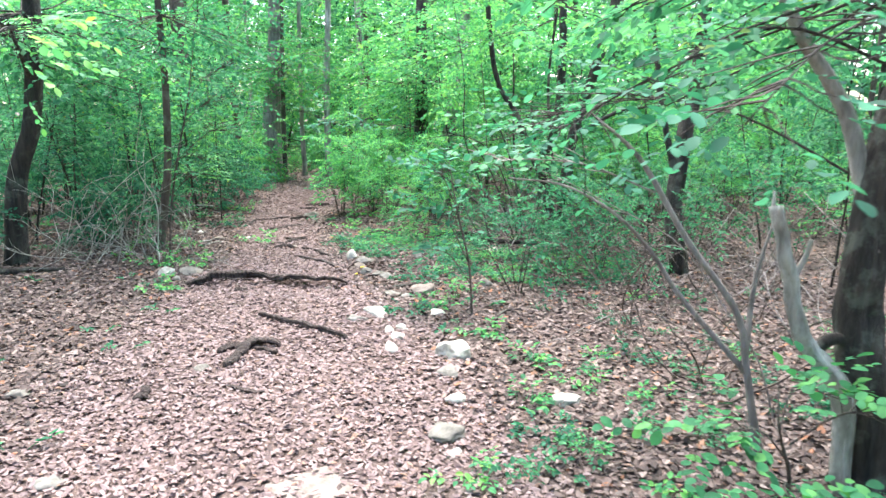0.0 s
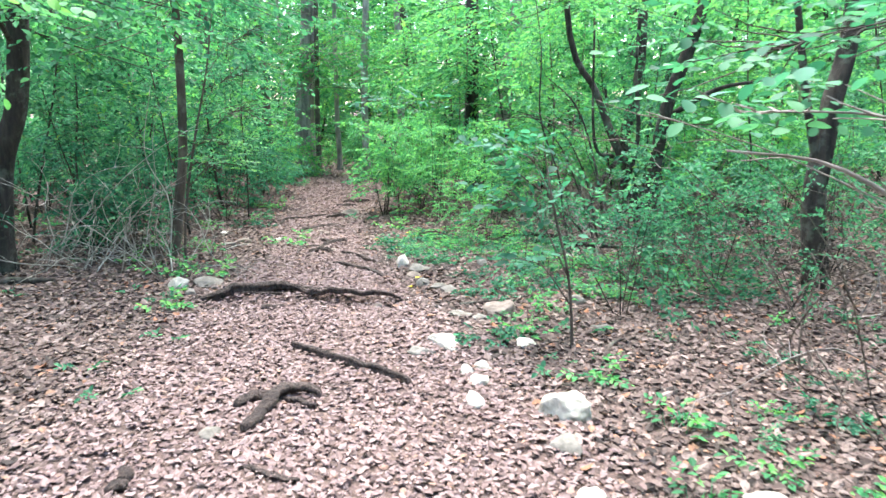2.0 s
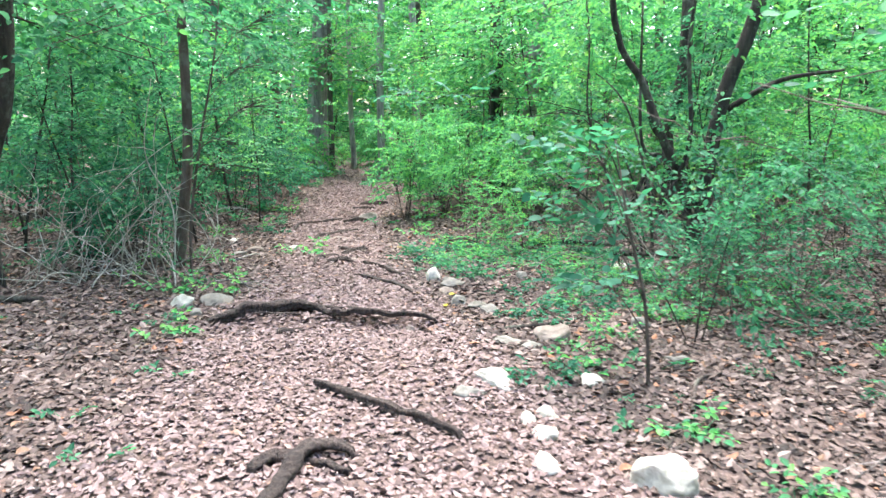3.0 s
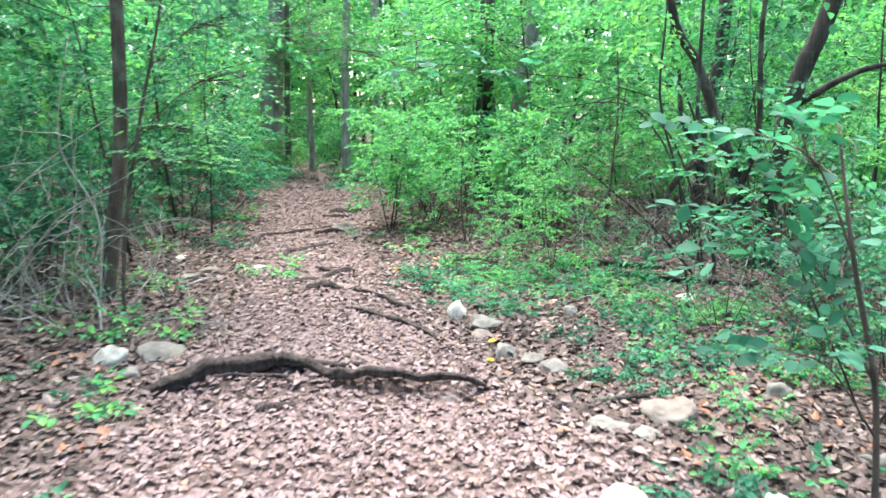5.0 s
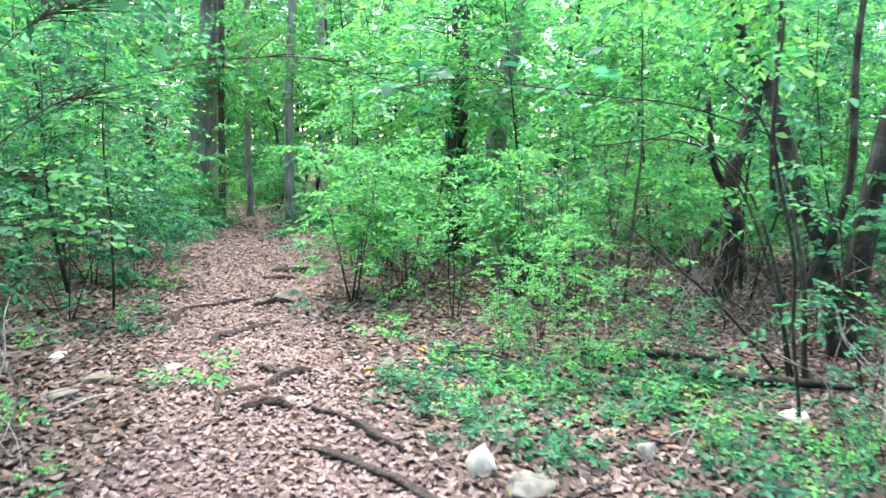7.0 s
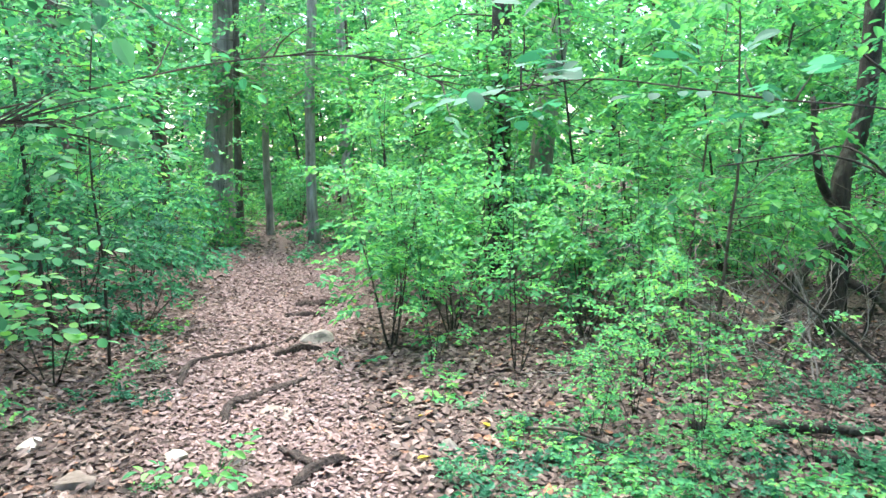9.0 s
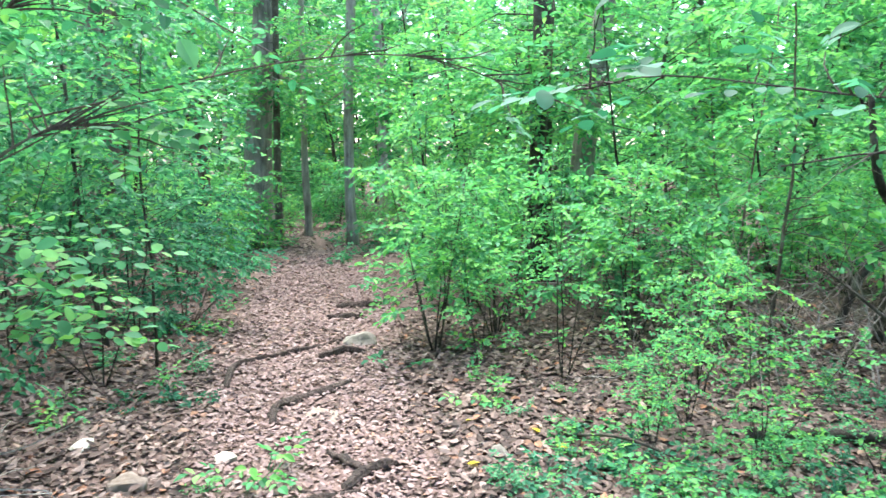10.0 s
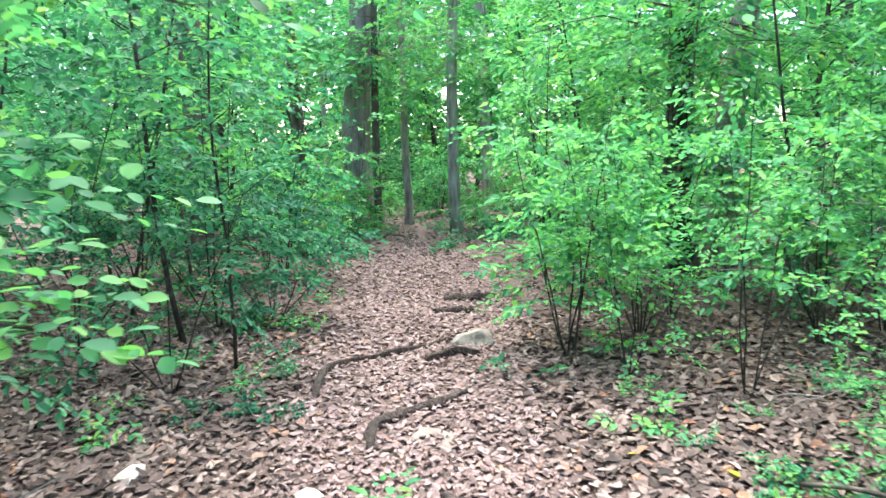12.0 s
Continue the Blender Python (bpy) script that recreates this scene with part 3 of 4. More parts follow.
fill(spots, 36, (-8.5, -3.6, 8.7, 15.5), [0, 8, 2, 6, 6, 4, 4], (0.7, 1.1), 0.95, 0.6)
fill(spots, 8, (-1.6, 1.2, 12.4, 14.6), [0, 7, 7, 8], (0.7, 1.0), 0.75, 0.5)
fill(spots, 28, (1.0, 7.5, 12.2, 15.5), [0, 1, 1, 3, 3, 4, 5], (0.7, 1.05), 0.75, 0.5)
fill(spots, 18, (2.0, 7.0, 8.6, 12.2), [7, 8, 4, 5, 8], (0.7, 1.0), 1.0, 0.7)
fill(spots, 13, (-9, -5.3, 4.0, 8.7), [0, 2, 4, 3, 6], (0.8, 1.1), 1.6, 0.6)
fill(spots, 9, (3.6, 7.5, 2.5, 8), [0, 4, 4, 5], (0.8, 1.1), 1.6, 0.8)
scatter(KINDS, spots)

# deeper wood
FAR = [
    plant("sapling", "far young tree in full green leaf", "tree", 31, 1, 5.0, 0.1, 0.04, 0.03, 36, 1.5, 5, 0.6, 8, 0.185, BARK_DARK, LEAF_MID, True),
    plant("sapling", "far young tree with bright lime foliage", "tree", 32, 1, 6.0, 0.1, 0.045, 0.04, 40, 1.7, 5, 0.65, 8, 0.195, BARK_DARK, LEAF_LIME, True),
    plant("shrub", "far bush with mixed green foliage", "shrub", 33, 6, 2.4, 0.35, 0.015, 0.06, 9, 0.9, 4, 0.5, 7, 0.16, BARK_DARK, LEAF_LIME, True),
]
spots = [(2, -3.7, 21.6, 0, 0.6), (2, -5.6, 22.0, 70, 0.65), (2, -2.4, 22.4, 140, 0.7), (2, -4.6, 21.4, 210, 0.5), (2, -4.2, 23.2, 30, 0.8), (2, -3.0, 20.6, 80, 0.45),
         (1, -6.2, 27.5, 0, 1.1), (1, -3.4, 28.0, 60, 1.15), (1, -0.8, 27.5, 120, 1.1), (1, -8.4, 28.5, 180, 1.2), (1, -4.8, 30.5, 240, 1.3), (1, 1.4, 29.0, 300, 1.2), (1, -6.0, 24.5, 20, 0.8), (1, -1.6, 24.6, 80, 0.8)]
taken += [(r[1], r[2]) for r in spots]
fill(spots, 32, (-11, 9, 15.5, 21), [1, 1, 2, 2], (0.55, 0.9), 0.7, 0.7)
fill(spots, 16, (-9, 1, 20.5, 27), [2, 2, 1], (0.6, 0.9), -2, 1.0)
fill(spots, 60, (-26, 24, 21, 40), [1, 1, 1, 2], (0.8, 1.3), -2, 0.9, lambda x, y: not (-9 < x < 1 and y < 27))
fill(spots, 15, (-20, -9, 4, 20), [0, 1, 2], (0.8, 1.1), 0.6, 0.9)
fill(spots, 13, (7.5, 20, 3, 20), [0, 1, 2], (0.8, 1.1), 0.6, 0.9)
fill(spots, 16, (-12, 12, -12, -3.5), [0, 1], (0.8, 1.1), 0.6, 0.9)
scatter(FAR, spots)


# ---- low plants on the ground ----
def ground_plant(label, seed, shoots, high, wide, size, leaf, blades=6):
    rg = np.random.default_rng(seed)
    top = tagged(new("ground_plant"), label, "plant", group="low plants on the forest floor")
    o, a, fine = [], [], Bag()
    for k in range(shoots):
        az, r = rg.uniform(0, 2 * np.pi), wide * math.sqrt(rg.uniform(0, 1))
        foot = np.array([r * np.cos(az), r * np.sin(az), -0.01])
        ln = shoot(rg, foot, (np.cos(az) * 0.5, np.sin(az) * 0.5, 1), high * rg.uniform(0.5, 1.1), 4, 0.2)
        tube(fine, ln, np.linspace(0.003, 0.0015, 5), 3)
        for q in (ln[-1], ln[2]):
            o.append(q)
            a.append((np.cos(az + rg.normal(0, 1)), np.sin(az + rg.normal(0, 1)), rg.uniform(0.0, 0.6)))
    tagged(part("stalkwork", fine, LEAF_MID, top), kind="stuff")
    bag = Bag()
    sprays(bag, rg, o, a, size * 2.6 * rg.uniform(0.6, 1.2, len(o)), blades, size, False)
    tagged(part("foliage", bag, leaf, top), kind="stuff")
    return top


LOW = [
    ground_plant("low green seedling among dry leaves", 61, 2, 0.09, 0.04, 0.05, LEAF_MID, 5),
    ground_plant("small clump of fresh green seedlings", 62, 6, 0.12, 0.11, 0.046, LEAF_LIME, 5),
    ground_plant("low spreading bluish-green ground plant", 63, 10, 0.2, 0.24, 0.065, LEAF_DEEP),
    ground_plant("leafy mid-green ground cover clump", 64, 11, 0.3, 0.27, 0.082, LEAF_MID, 5),
    ground_plant("low bright green ground cover clump", 65, 10, 0.32, 0.26, 0.086, LEAF_LIME, 5),
]
spots = [(1, 0.32, 5.9, 0, 1.1), (1, 0.6, 5.14, 90, 1.0), (0, -2.45, 5.35, 30, 0.9), (0, -2.85, 5.85, 200, 0.9), (2, -0.33, 6.52, 20, 0.62), (1, -0.15, 6.6, 120, 1.0), (2, -3.1, 7.5, 60, 0.6), (1, -3.0, 7.28, 40, 1.1),
         (0, 0.12, 5.78, 10, 1.2), (1, 0.5, 4.4, 70, 1.0), (0, 0.35, 6.75, 0, 1.2), (1, 0.15, 3.5, 0, 0.9), (3, 0.45, 3.6, 0, 0.5), (4, 0.8, 3.75, 0, 0.4), (0, -2.3, 3.7, 40, 1.2), 
         (1, -3.4, 8.4, 0, 1.2), (4, -3.6, 8.6, 0, 0.4), (1, -3.0, 8.5, 0, 1.0), (2, -0.5, 7.75, 0, 0.6), (4, -0.15, 7.15, 0, 0.55), (4, 0.05, 7.0, 90, 0.5), (4, 0.25, 7.25, 30, 0.5), (1, -2.75, 10.45, 0, 1.2),
         (4, -2.95, 10.2, 60, 0.45), (1, -1.6, 11.3, 0, 1.0), (0, -2.15, 12.0, 0, 1.4), (2, -3.35, 11.3, 0, 0.7), (4, -1.4, 10.2, 0, 0.6), (3, -1.15, 9.9, 0, 0.8), (4, -0.9, 10.2, 0, 1.2), (4, -0.6, 9.9, 60, 1.1), (4, -0.3, 10.3, 120, 1.3), (4, -1.1, 10.5, 180, 1.0), (4, 0.0, 9.8, 240, 1.1), (4, -0.1, 10.6, 300, 1.2), (4, -0.75, 10.75, 30, 1.1), (0, -2.6, 6.4, 0, 1.0)]
fill(spots, 12, (-1.6, 0.6, 10.6, 12), [3, 4, 1], (0.4, 0.8), 0.15, 0.25)
fill(spots, 66, (-1.5, 0.9, 8.8, 10.6), [3, 3, 4, 4, 2], (0.5, 1.15), 0.22, 0.16, lambda x, y: x < 1.1 - 0.45 * (y - 8.7))
fill(spots, 10, (-0.5, 3.0, 9, 12.5), [3, 2, 1], (0.5, 0.9), 0.2, 0.2)
fill(spots, 40, (-0.75, 2.2, 7.6, 9.0), [2, 3, 4, 4], (0.6, 1.25), 0.3, 0.15)
fill(spots, 34, (-7, -3.0, 8.3, 13), [2, 3, 1, 1], (0.5, 0.95), 0.12, 0.16)
fill(spots, 30, (-5.5, -1.5, 12, 17), [3, 4, 1, 2], (0.6, 1.1), 0.05, 0.16)
fill(spots, 46, (-6.5, -0.5, 17.2, 20.5), [3, 4, 3, 4, 2], (0.9, 1.9), -0.25, 0.16)
fill(spots, 58, (0.1, 3.4, 3.0, 7.6), [0, 0, 1, 2, 3, 2], (0.35, 0.95), 0.0, 0.2)
fill(spots, 7, (-5.4, -2.9, 4.5, 8.3), [0, 0, 2], (0.6, 1.0), 0.2, 0.2)
scatter(LOW, spots)


# ---- trees ----
def bough(top, base, seed, line, r0, r1, wood, leaf, count, size, blades=7, twig=0.25, side=0.25, name="limb"):
    """A leafy limb of a tree: its wood, its twigs and its leaves."""
    rg = np.random.default_rng(seed)
    pts = bez(np.array(line, float) - base, 18)
    bag = Bag()
    tube(bag, pts, np.linspace(r0, r1, 18), 6, rg, 0.06)
    limb = part(name, bag, wood, top, smooth=True)
    if not count:
        return limb
    o, a, fine = [], [], Bag()
    for k in range(count):
        q, e = along_line(pts, rg.uniform(0.3, 0.99))
        az = rg.uniform(0, 2 * np.pi)
        tw = shoot(rg, q, e + np.array([np.cos(az), np.sin(az), rg.uniform(-0.12, 0.45)]), side * rg.uniform(0.3, 1.2), 3, 0.15)
        tube(fine, tw, np.linspace(0.004, 0.0018, 4), 3)
        o.append(tw[-1])
        a.append((tw[-1] - tw[-2]) * np.array([1, 1, 0.4]))
    tagged(part("twigwork", fine, wood, limb), kind="stuff")
    bag = Bag()
    sprays(bag, rg, o, a, twig * rg.uniform(0.6, 1.2, len(o)), blades, size, "fine", 0.62, 0.1, 0.12)
    tagged(part("foliage", bag, leaf, limb, smooth=True), kind="stuff")
    return limb


def tree(label, seed, line, radii, wood, limbs=(), crown=None, sides=12, rough=0.08, name="tree", boughs=()):
    """A tree: trunk along line (x, y, z above its foot), bare limbs, leafy boughs, a crown of sprays."""
    rg = np.random.default_rng(seed)
    x0, y0 = line[0][0], line[0][1]
    top = tagged(new(name), label, "tree")
    top.location = (x0, y0, gz(x0, y0))
    base = np.array([x0, y0, 0.0])
    n = 60 if sides > 16 else 24
    pts = bez(np.array(line, float) - base, n)
    rad = np.interp(np.linspace(0, 1, n), np.linspace(0, 1, len(radii)), radii)
    rad = rad * (1 + np.interp(np.arange(n), np.arange(0, n + 6, 6), rg.normal(0, 0.06, len(np.arange(0, n + 6, 6)))))
    bend = rg.normal(0, 1, (n // 5 + 2, 2))
    for c in range(2):
        pts[2:-1, c] += np.interp(np.arange(n - 3), np.arange(len(bend)) * 5, bend[:, c]) * np.minimum(rad[2:-1] * 0.18, 0.016)
    rad[0] *= 1.3
    rad[1] *= 1.08
    pts[0, 2] -= 0.08
    bag = Bag()
    tube(bag, pts, rad, sides, rg, rough)
    part("trunk", bag, wood, top, smooth=True)
    for pl, ra, rb, *bark in limbs:
        bough(top, base, seed + 7, pl, ra, rb, bark[0] if bark else wood, None, 0, 0)
    for n, (pl, ra, rb, leaf, count, size, side) in enumerate(boughs):
        bough(top, base, seed + 20 + n, pl, ra, rb, wood, leaf, count, size, side=side)
    if crown:
        low, high, wide, count, size, leaf = crown
        bag, wood_bag = Bag(), Bag()
        o, a = [], []
        for _ in range(count):
            z = rg.uniform(low, high)
            p, d = along_line(pts, min(max(z / pts[-1, 2], 0.02), 0.99))
            az = rg.uniform(0, 2 * np.pi)
            br = shoot(rg, p, (np.cos(az), np.sin(az), rg.uniform(0.0, 0.6)), wide * rg.uniform(0.5, 1.1), 5, 0.22, 0.0, 0.25)
            br[:, 2] = np.maximum(br[:, 2], min(z, low + 0.5) - 0.1 * np.arange(6))
            tube(wood_bag, br, np.linspace(min(radii[-1] * 0.18, 0.011), 0.003, len(br)), 4)
            for k in range(8):
                q, e = along_line(br, rg.uniform(0.2, 0.99))
                o.append(q)
                a.append((e + rg.normal(0, 0.6, 3)) * np.array([1, 1, 0.45]))
        sprays(bag, rg, o, a, size * 6 * rg.uniform(0.7, 1.2, len(o)), 9, size, y0 > 15)
        tagged(part("branchwork", wood_bag, wood, top, smooth=True), kind="stuff")
        tagged(part("crown", bag, leaf, top), kind="stuff")
    return top


tree("stout dark forest tree with furrowed bark", 41, [(-4.8, 19.6, 0), (-4.75, 19.6, 1.5), (-4.6, 19.6, 3.5), (-4.5, 19.7, 9)], [0.24, 0.22, 0.19, 0.16], BARK_GREY, crown=(2.3, 7, 2.0, 30, 0.12, LEAF_LIME), sides=16)
tree("slim pale-barked straight tree", 42, [(-3.1, 18.65, 0), (-3.12, 18.6, 2), (-3.05, 18.6, 4), (-3.0, 18.6, 8)], [0.085, 0.078, 0.07, 0.055], BARK_PALE, crown=(2.3, 6.5, 1.6, 26, 0.11, LEAF_LIME))
tree("slim grey tree beside the far end of the trail", 43, [(-4.0, 19.9, 0), (-4.05, 19.9, 2), (-4.0, 19.9, 6)], [0.07, 0.06, 0.05], BARK_PALE, crown=(2.4, 6, 1.6, 22, 0.12, LEAF_LIME))
tree("thin dark straight tree", 44, [(-4.4, 19.3, 0), (-4.38, 19.3, 2), (-4.3, 19.3, 6)], [0.06, 0.055, 0.04], BARK_BROWN, crown=(2.6, 6, 1.5, 14, 0.12, LEAF_LIME))
tree("dark tree with brown furrowed trunk", 45, [(-5.8, 16.0, 0), (-5.75, 16, 1.5), (-5.8, 16, 5), (-5.6, 16, 8)], [0.19, 0.16, 0.14, 0.1], BARK_BROWN, crown=(2.0, 5.5, 2.2, 36, 0.12, LEAF_MID))
tree("dark straight tree behind the bushes", 46, [(-0.56, 15.4, 0), (-0.6, 15.4, 1.5), (-0.6, 15.4, 4), (-0.5, 15.4, 8)], [0.14, 0.12, 0.11, 0.08], BARK_DARK, crown=(2.0, 5.5, 1.8, 34, 0.11, LEAF_LIME))
tree("grey leaning tree behind the bushes", 47, [(-0.1, 15.9, 0), (0.0, 15.9, 1.5), (0.3, 15.9, 4), (0.5, 16, 8)], [0.17, 0.15, 0.13, 0.09], BARK_PALE, crown=(2.0, 5.5, 1.8, 34, 0.11, LEAF_LIME))
tree("dark slim tree with rough bark", 48, [(-4.95, 8.2, 0), (-4.85, 8.2, 1.0), (-4.55, 8.2, 2.2), (-4.4, 8.3, 6)], [0.12, 0.1, 0.09, 0.06], BARK_DARK, crown=(2.3, 6, 2.2, 40, 0.08, LEAF_LIME),
     boughs=[([(-4.6, 8.2, 2.1), (-3.9, 6.8, 2.4), (-3.1, 5.4, 2.35), (-2.6, 4.4, 2.2)], 0.025, 0.006, LEAF_LIME, 60, 0.08, 0.5)])
tree("dark forked tree with bare lower trunk", 49, [(2.68, 8.25, 0), (2.6, 8.25, 0.7), (2.68, 8.25, 1.6), (2.8, 8.3, 2.6), (2.8, 8.4, 6)], [0.105, 0.09, 0.085, 0.08, 0.05], BARK_DARK,
     [([(2.63, 8.25, 0.9), (2.4, 8.2, 1.7), (2.2, 8.2, 2.8)], 0.045, 0.025)], crown=(2.7, 6, 2.2, 24, 0.085, LEAF_LIME))
tree("dark tree with several crooked leaning trunks", 50, [(1.6, 10.6, 0), (1.5, 10.6, 0.4), (1.38, 10.6, 0.8), (1.17, 10.6, 1.25), (0.95, 10.6, 1.8), (0.62, 10.6, 2.5), (0.4, 10.5, 5)], [0.062, 0.055, 0.05, 0.046, 0.04, 0.03], BARK_DARK,
     [([(1.72, 10.65, -0.05), (1.66, 10.6, 0.5), (1.8, 10.6, 1.6), (2.06, 10.6, 2.4), (2.5, 10.8, 4)], 0.086, 0.07), ([(1.28, 10.55, 0.5), (1.45, 10.45, 1.2), (1.38, 10.4, 2.2), (1.5, 10.4, 3.4)], 0.032, 0.015),
      ([(1.9, 10.7, 1.5), (2.4, 10.6, 1.8), (3.0, 10.5, 1.9)], 0.04, 0.015), ([(1.2, 10.6, 1.0), (0.95, 10.5, 1.2), (0.9, 10.5, 2.6)], 0.026, 0.012)], crown=(2.9, 5, 2.2, 18, 0.085, LEAF_LIME))
tree("crooked dark tree with broken lower limbs", 51, [(1.67, 12.5, 0), (1.72, 12.5, 0.6), (1.7, 12.5, 1.2), (1.85, 12.5, 2.2), (1.8, 12.6, 5.5)], [0.09, 0.08, 0.075, 0.07, 0.05], BARK_DARK,
     [([(1.7, 12.45, 0.9), (1.4, 12.4, 0.6), (1.15, 12.35, 0.05)], 0.05, 0.025), ([(1.7, 12.5, 1.0), (1.45, 12.4, 1.3), (1.35, 12.4, 1.9)], 0.045, 0.02), ([(1.72, 12.5, 0.5), (1.95, 12.35, 0.35), (2.2, 12.3, 0.05)], 0.045, 0.025)], crown=(3.0, 5.5, 2.2, 16, 0.09, LEAF_LIME))
tree("slender dark tree beside the dead brush", 52, [(-3.72, 9.2, 0), (-3.58, 9.12, 0.6), (-3.47, 9.05, 1.2), (-3.43, 9.0, 2.4), (-3.5, 9.0, 5)], [0.06, 0.05, 0.045, 0.04, 0.03], BARK_BROWN, crown=(2.4, 5, 2.0, 46, 0.075, LEAF_MID),
     boughs=[([(-3.5, 9.08, 1.0), (-3.3, 9.06, 1.2), (-3.12, 8.98, 1.25), (-3.02, 8.9, 1.2)], 0.007, 0.003, LEAF_LIME, 24, 0.044, 0.22),
             ([(-3.54, 9.1, 0.8), (-3.36, 9.06, 1.0), (-3.2, 8.95, 1.0)], 0.007, 0.003, LEAF_LIME, 18, 0.044, 0.22),
             ([(-3.45, 9.04, 1.45), (-2.82, 9.3, 1.63), (-2.32, 9.4, 1.75), (-1.9, 9.5, 1.77), (-1.5, 9.5, 1.63)], 0.0042, 0.0018, LEAF_MID, 16, 0.038, 0.2)])
tree("crooked grey tree with a dark split trunk", 53, [(2.14, 3.45, 0), (2.12, 3.45, 0.4), (2.06, 3.45, 0.8), (2.02, 3.45, 1.2), (2.1, 3.45, 1.7), (2.3, 3.5, 2.6), (2.5, 3.6, 4.2)], [0.13, 0.12, 0.105, 0.095, 0.08, 0.065, 0.05], BARK_DARK, sides=20, rough=0.13, limbs=
     [([(2.06, 3.42, 1.2), (1.94, 3.48, 1.74), (1.82, 3.5, 1.98), (1.6, 3.5, 2.3), (1.3, 3.5, 3.0)], 0.042, 0.025, BARK_PALE), ([(1.8, 3.4, 0.72), (1.93, 3.42, 0.78), (2.06, 3.43, 0.7)], 0.03, 0.03)],
     crown=(2.3, 4.2, 2.0, 62, 0.07, LEAF_MID),
     boughs=[([(2.2, 3.5, 2.0), (1.5, 3.3, 2.2), (0.95, 3.2, 2.0), (0.5, 3.15, 1.75)], 0.009, 0.003, LEAF_DEEP, 46, 0.052, 0.35),
             ([(2.2, 3.5, 1.9), (1.6, 2.6, 2.15), (1.1, 2.05, 2.05), (0.8, 1.8, 1.85)], 0.007, 0.002, LEAF_DEEP, 24, 0.055, 0.26),
             ([(2.05, 3.45, 1.5), (1.5, 3.9, 1.85), (1.0, 4.2, 1.9), (0.6, 4.3, 1.8)], 0.008, 0.002, LEAF_MID, 46, 0.052, 0.4)])
# the pale split limb and the arching dead stems in front of it
tree("bleached grey bent dead trunk with a broken top", 54, [(2.02, 3.36, 0), (1.96, 3.38, 0.5), (1.75, 3.4, 0.82), (1.66, 3.4, 1.12), (1.58, 3.4, 1.42)], [0.05, 0.048, 0.042, 0.036, 0.03], BARK_BLEACHED, name="dead_tree", sides=18, rough=0.13,
     limbs=[([(1.67, 3.4, 1.05), (1.72, 3.38, 1.17), (1.74, 3.37, 1.27)], 0.016, 0.01), ([(1.57, 3.4, 1.36), (1.56, 3.39, 1.44), (1.56, 3.39, 1.49)], 0.014, 0.004)])
tree("thin forked bare stem arching over the leaves", 55, [(1.75, 3.7, 0), (1.7, 3.7, 0.2), (1.63, 3.7, 0.55), (1.55, 3.7, 0.83), (1.26, 3.7, 1.22), (1.01, 3.7, 1.62), (0.75, 3.7, 1.85)], [0.03, 0.026, 0.022, 0.018, 0.015, 0.012, 0.005], BARK_GREY,
     [([(1.63, 3.7, 0.5), (1.31, 3.85, 0.87), (1.15, 3.9, 1.11), (0.95, 3.9, 1.31), (0.68, 3.9, 1.46), (0.38, 3.9, 1.5)], 0.018, 0.004), ([(1.62, 3.7, 0.6), (1.67, 3.78, 0.97), (1.75, 3.8, 1.3)], 0.018, 0.006)],
     boughs=[([(1.1, 3.7, 1.45), (0.7, 3.6, 1.6), (0.3, 3.6, 1.62)], 0.006, 0.002, LEAF_MID, 14, 0.055, 0.25)], name="sapling", sides=8)
tree("broad-leaved young tree bending over the trail", 56, [(0.26, 6.45, 0), (0.22, 6.5, 0.5), (0.12, 6.55, 0.95), (0.04, 6.6, 1.4)], [0.012, 0.01, 0.008, 0.004], BARK_BROWN, name="sapling", sides=6,
     boughs=[([(0.22, 6.5, 0.5), (0.04, 6.55, 0.85), (-0.16, 6.6, 1.05), (-0.22, 6.6, 0.95)], 0.006, 0.002, LEAF_DEEP, 16, 0.075, 0.16),
             ([(0.24, 6.48, 0.3), (0.06, 6.5, 0.55), (-0.08, 6.55, 0.6)], 0.005, 0.002, LEAF_DEEP, 10, 0.075, 0.15), ([(0.14, 6.55, 0.9), (-0.01, 6.6, 1.25), (-0.16, 6.65, 1.35)], 0.005, 0.002, LEAF_DEEP, 12, 0.075, 0.15)])
tree("slim young tree reaching a twig over the trail", 57, [(0.6, 9.4, 0), (0.48, 9.35, 0.5), (0.42, 9.3, 0.9), (0.21, 9.22, 1.5), (0.2, 9.2, 2.2), (0.05, 9.2, 3.2)], [0.01, 0.009, 0.009, 0.008, 0.006, 0.003], BARK_DARK, name="sapling", sides=6, crown=(2.2, 3.2, 0.7, 18, 0.055, LEAF_LIME),
     boughs=[([(0.21, 9.22, 1.5), (-0.3, 9.1, 1.62), (-0.78, 9.0, 1.65), (-1.25, 9.0, 1.7), (-1.5, 8.95, 1.66)], 0.0045, 0.0018, LEAF_DEEP, 12, 0.07, 0.15)])


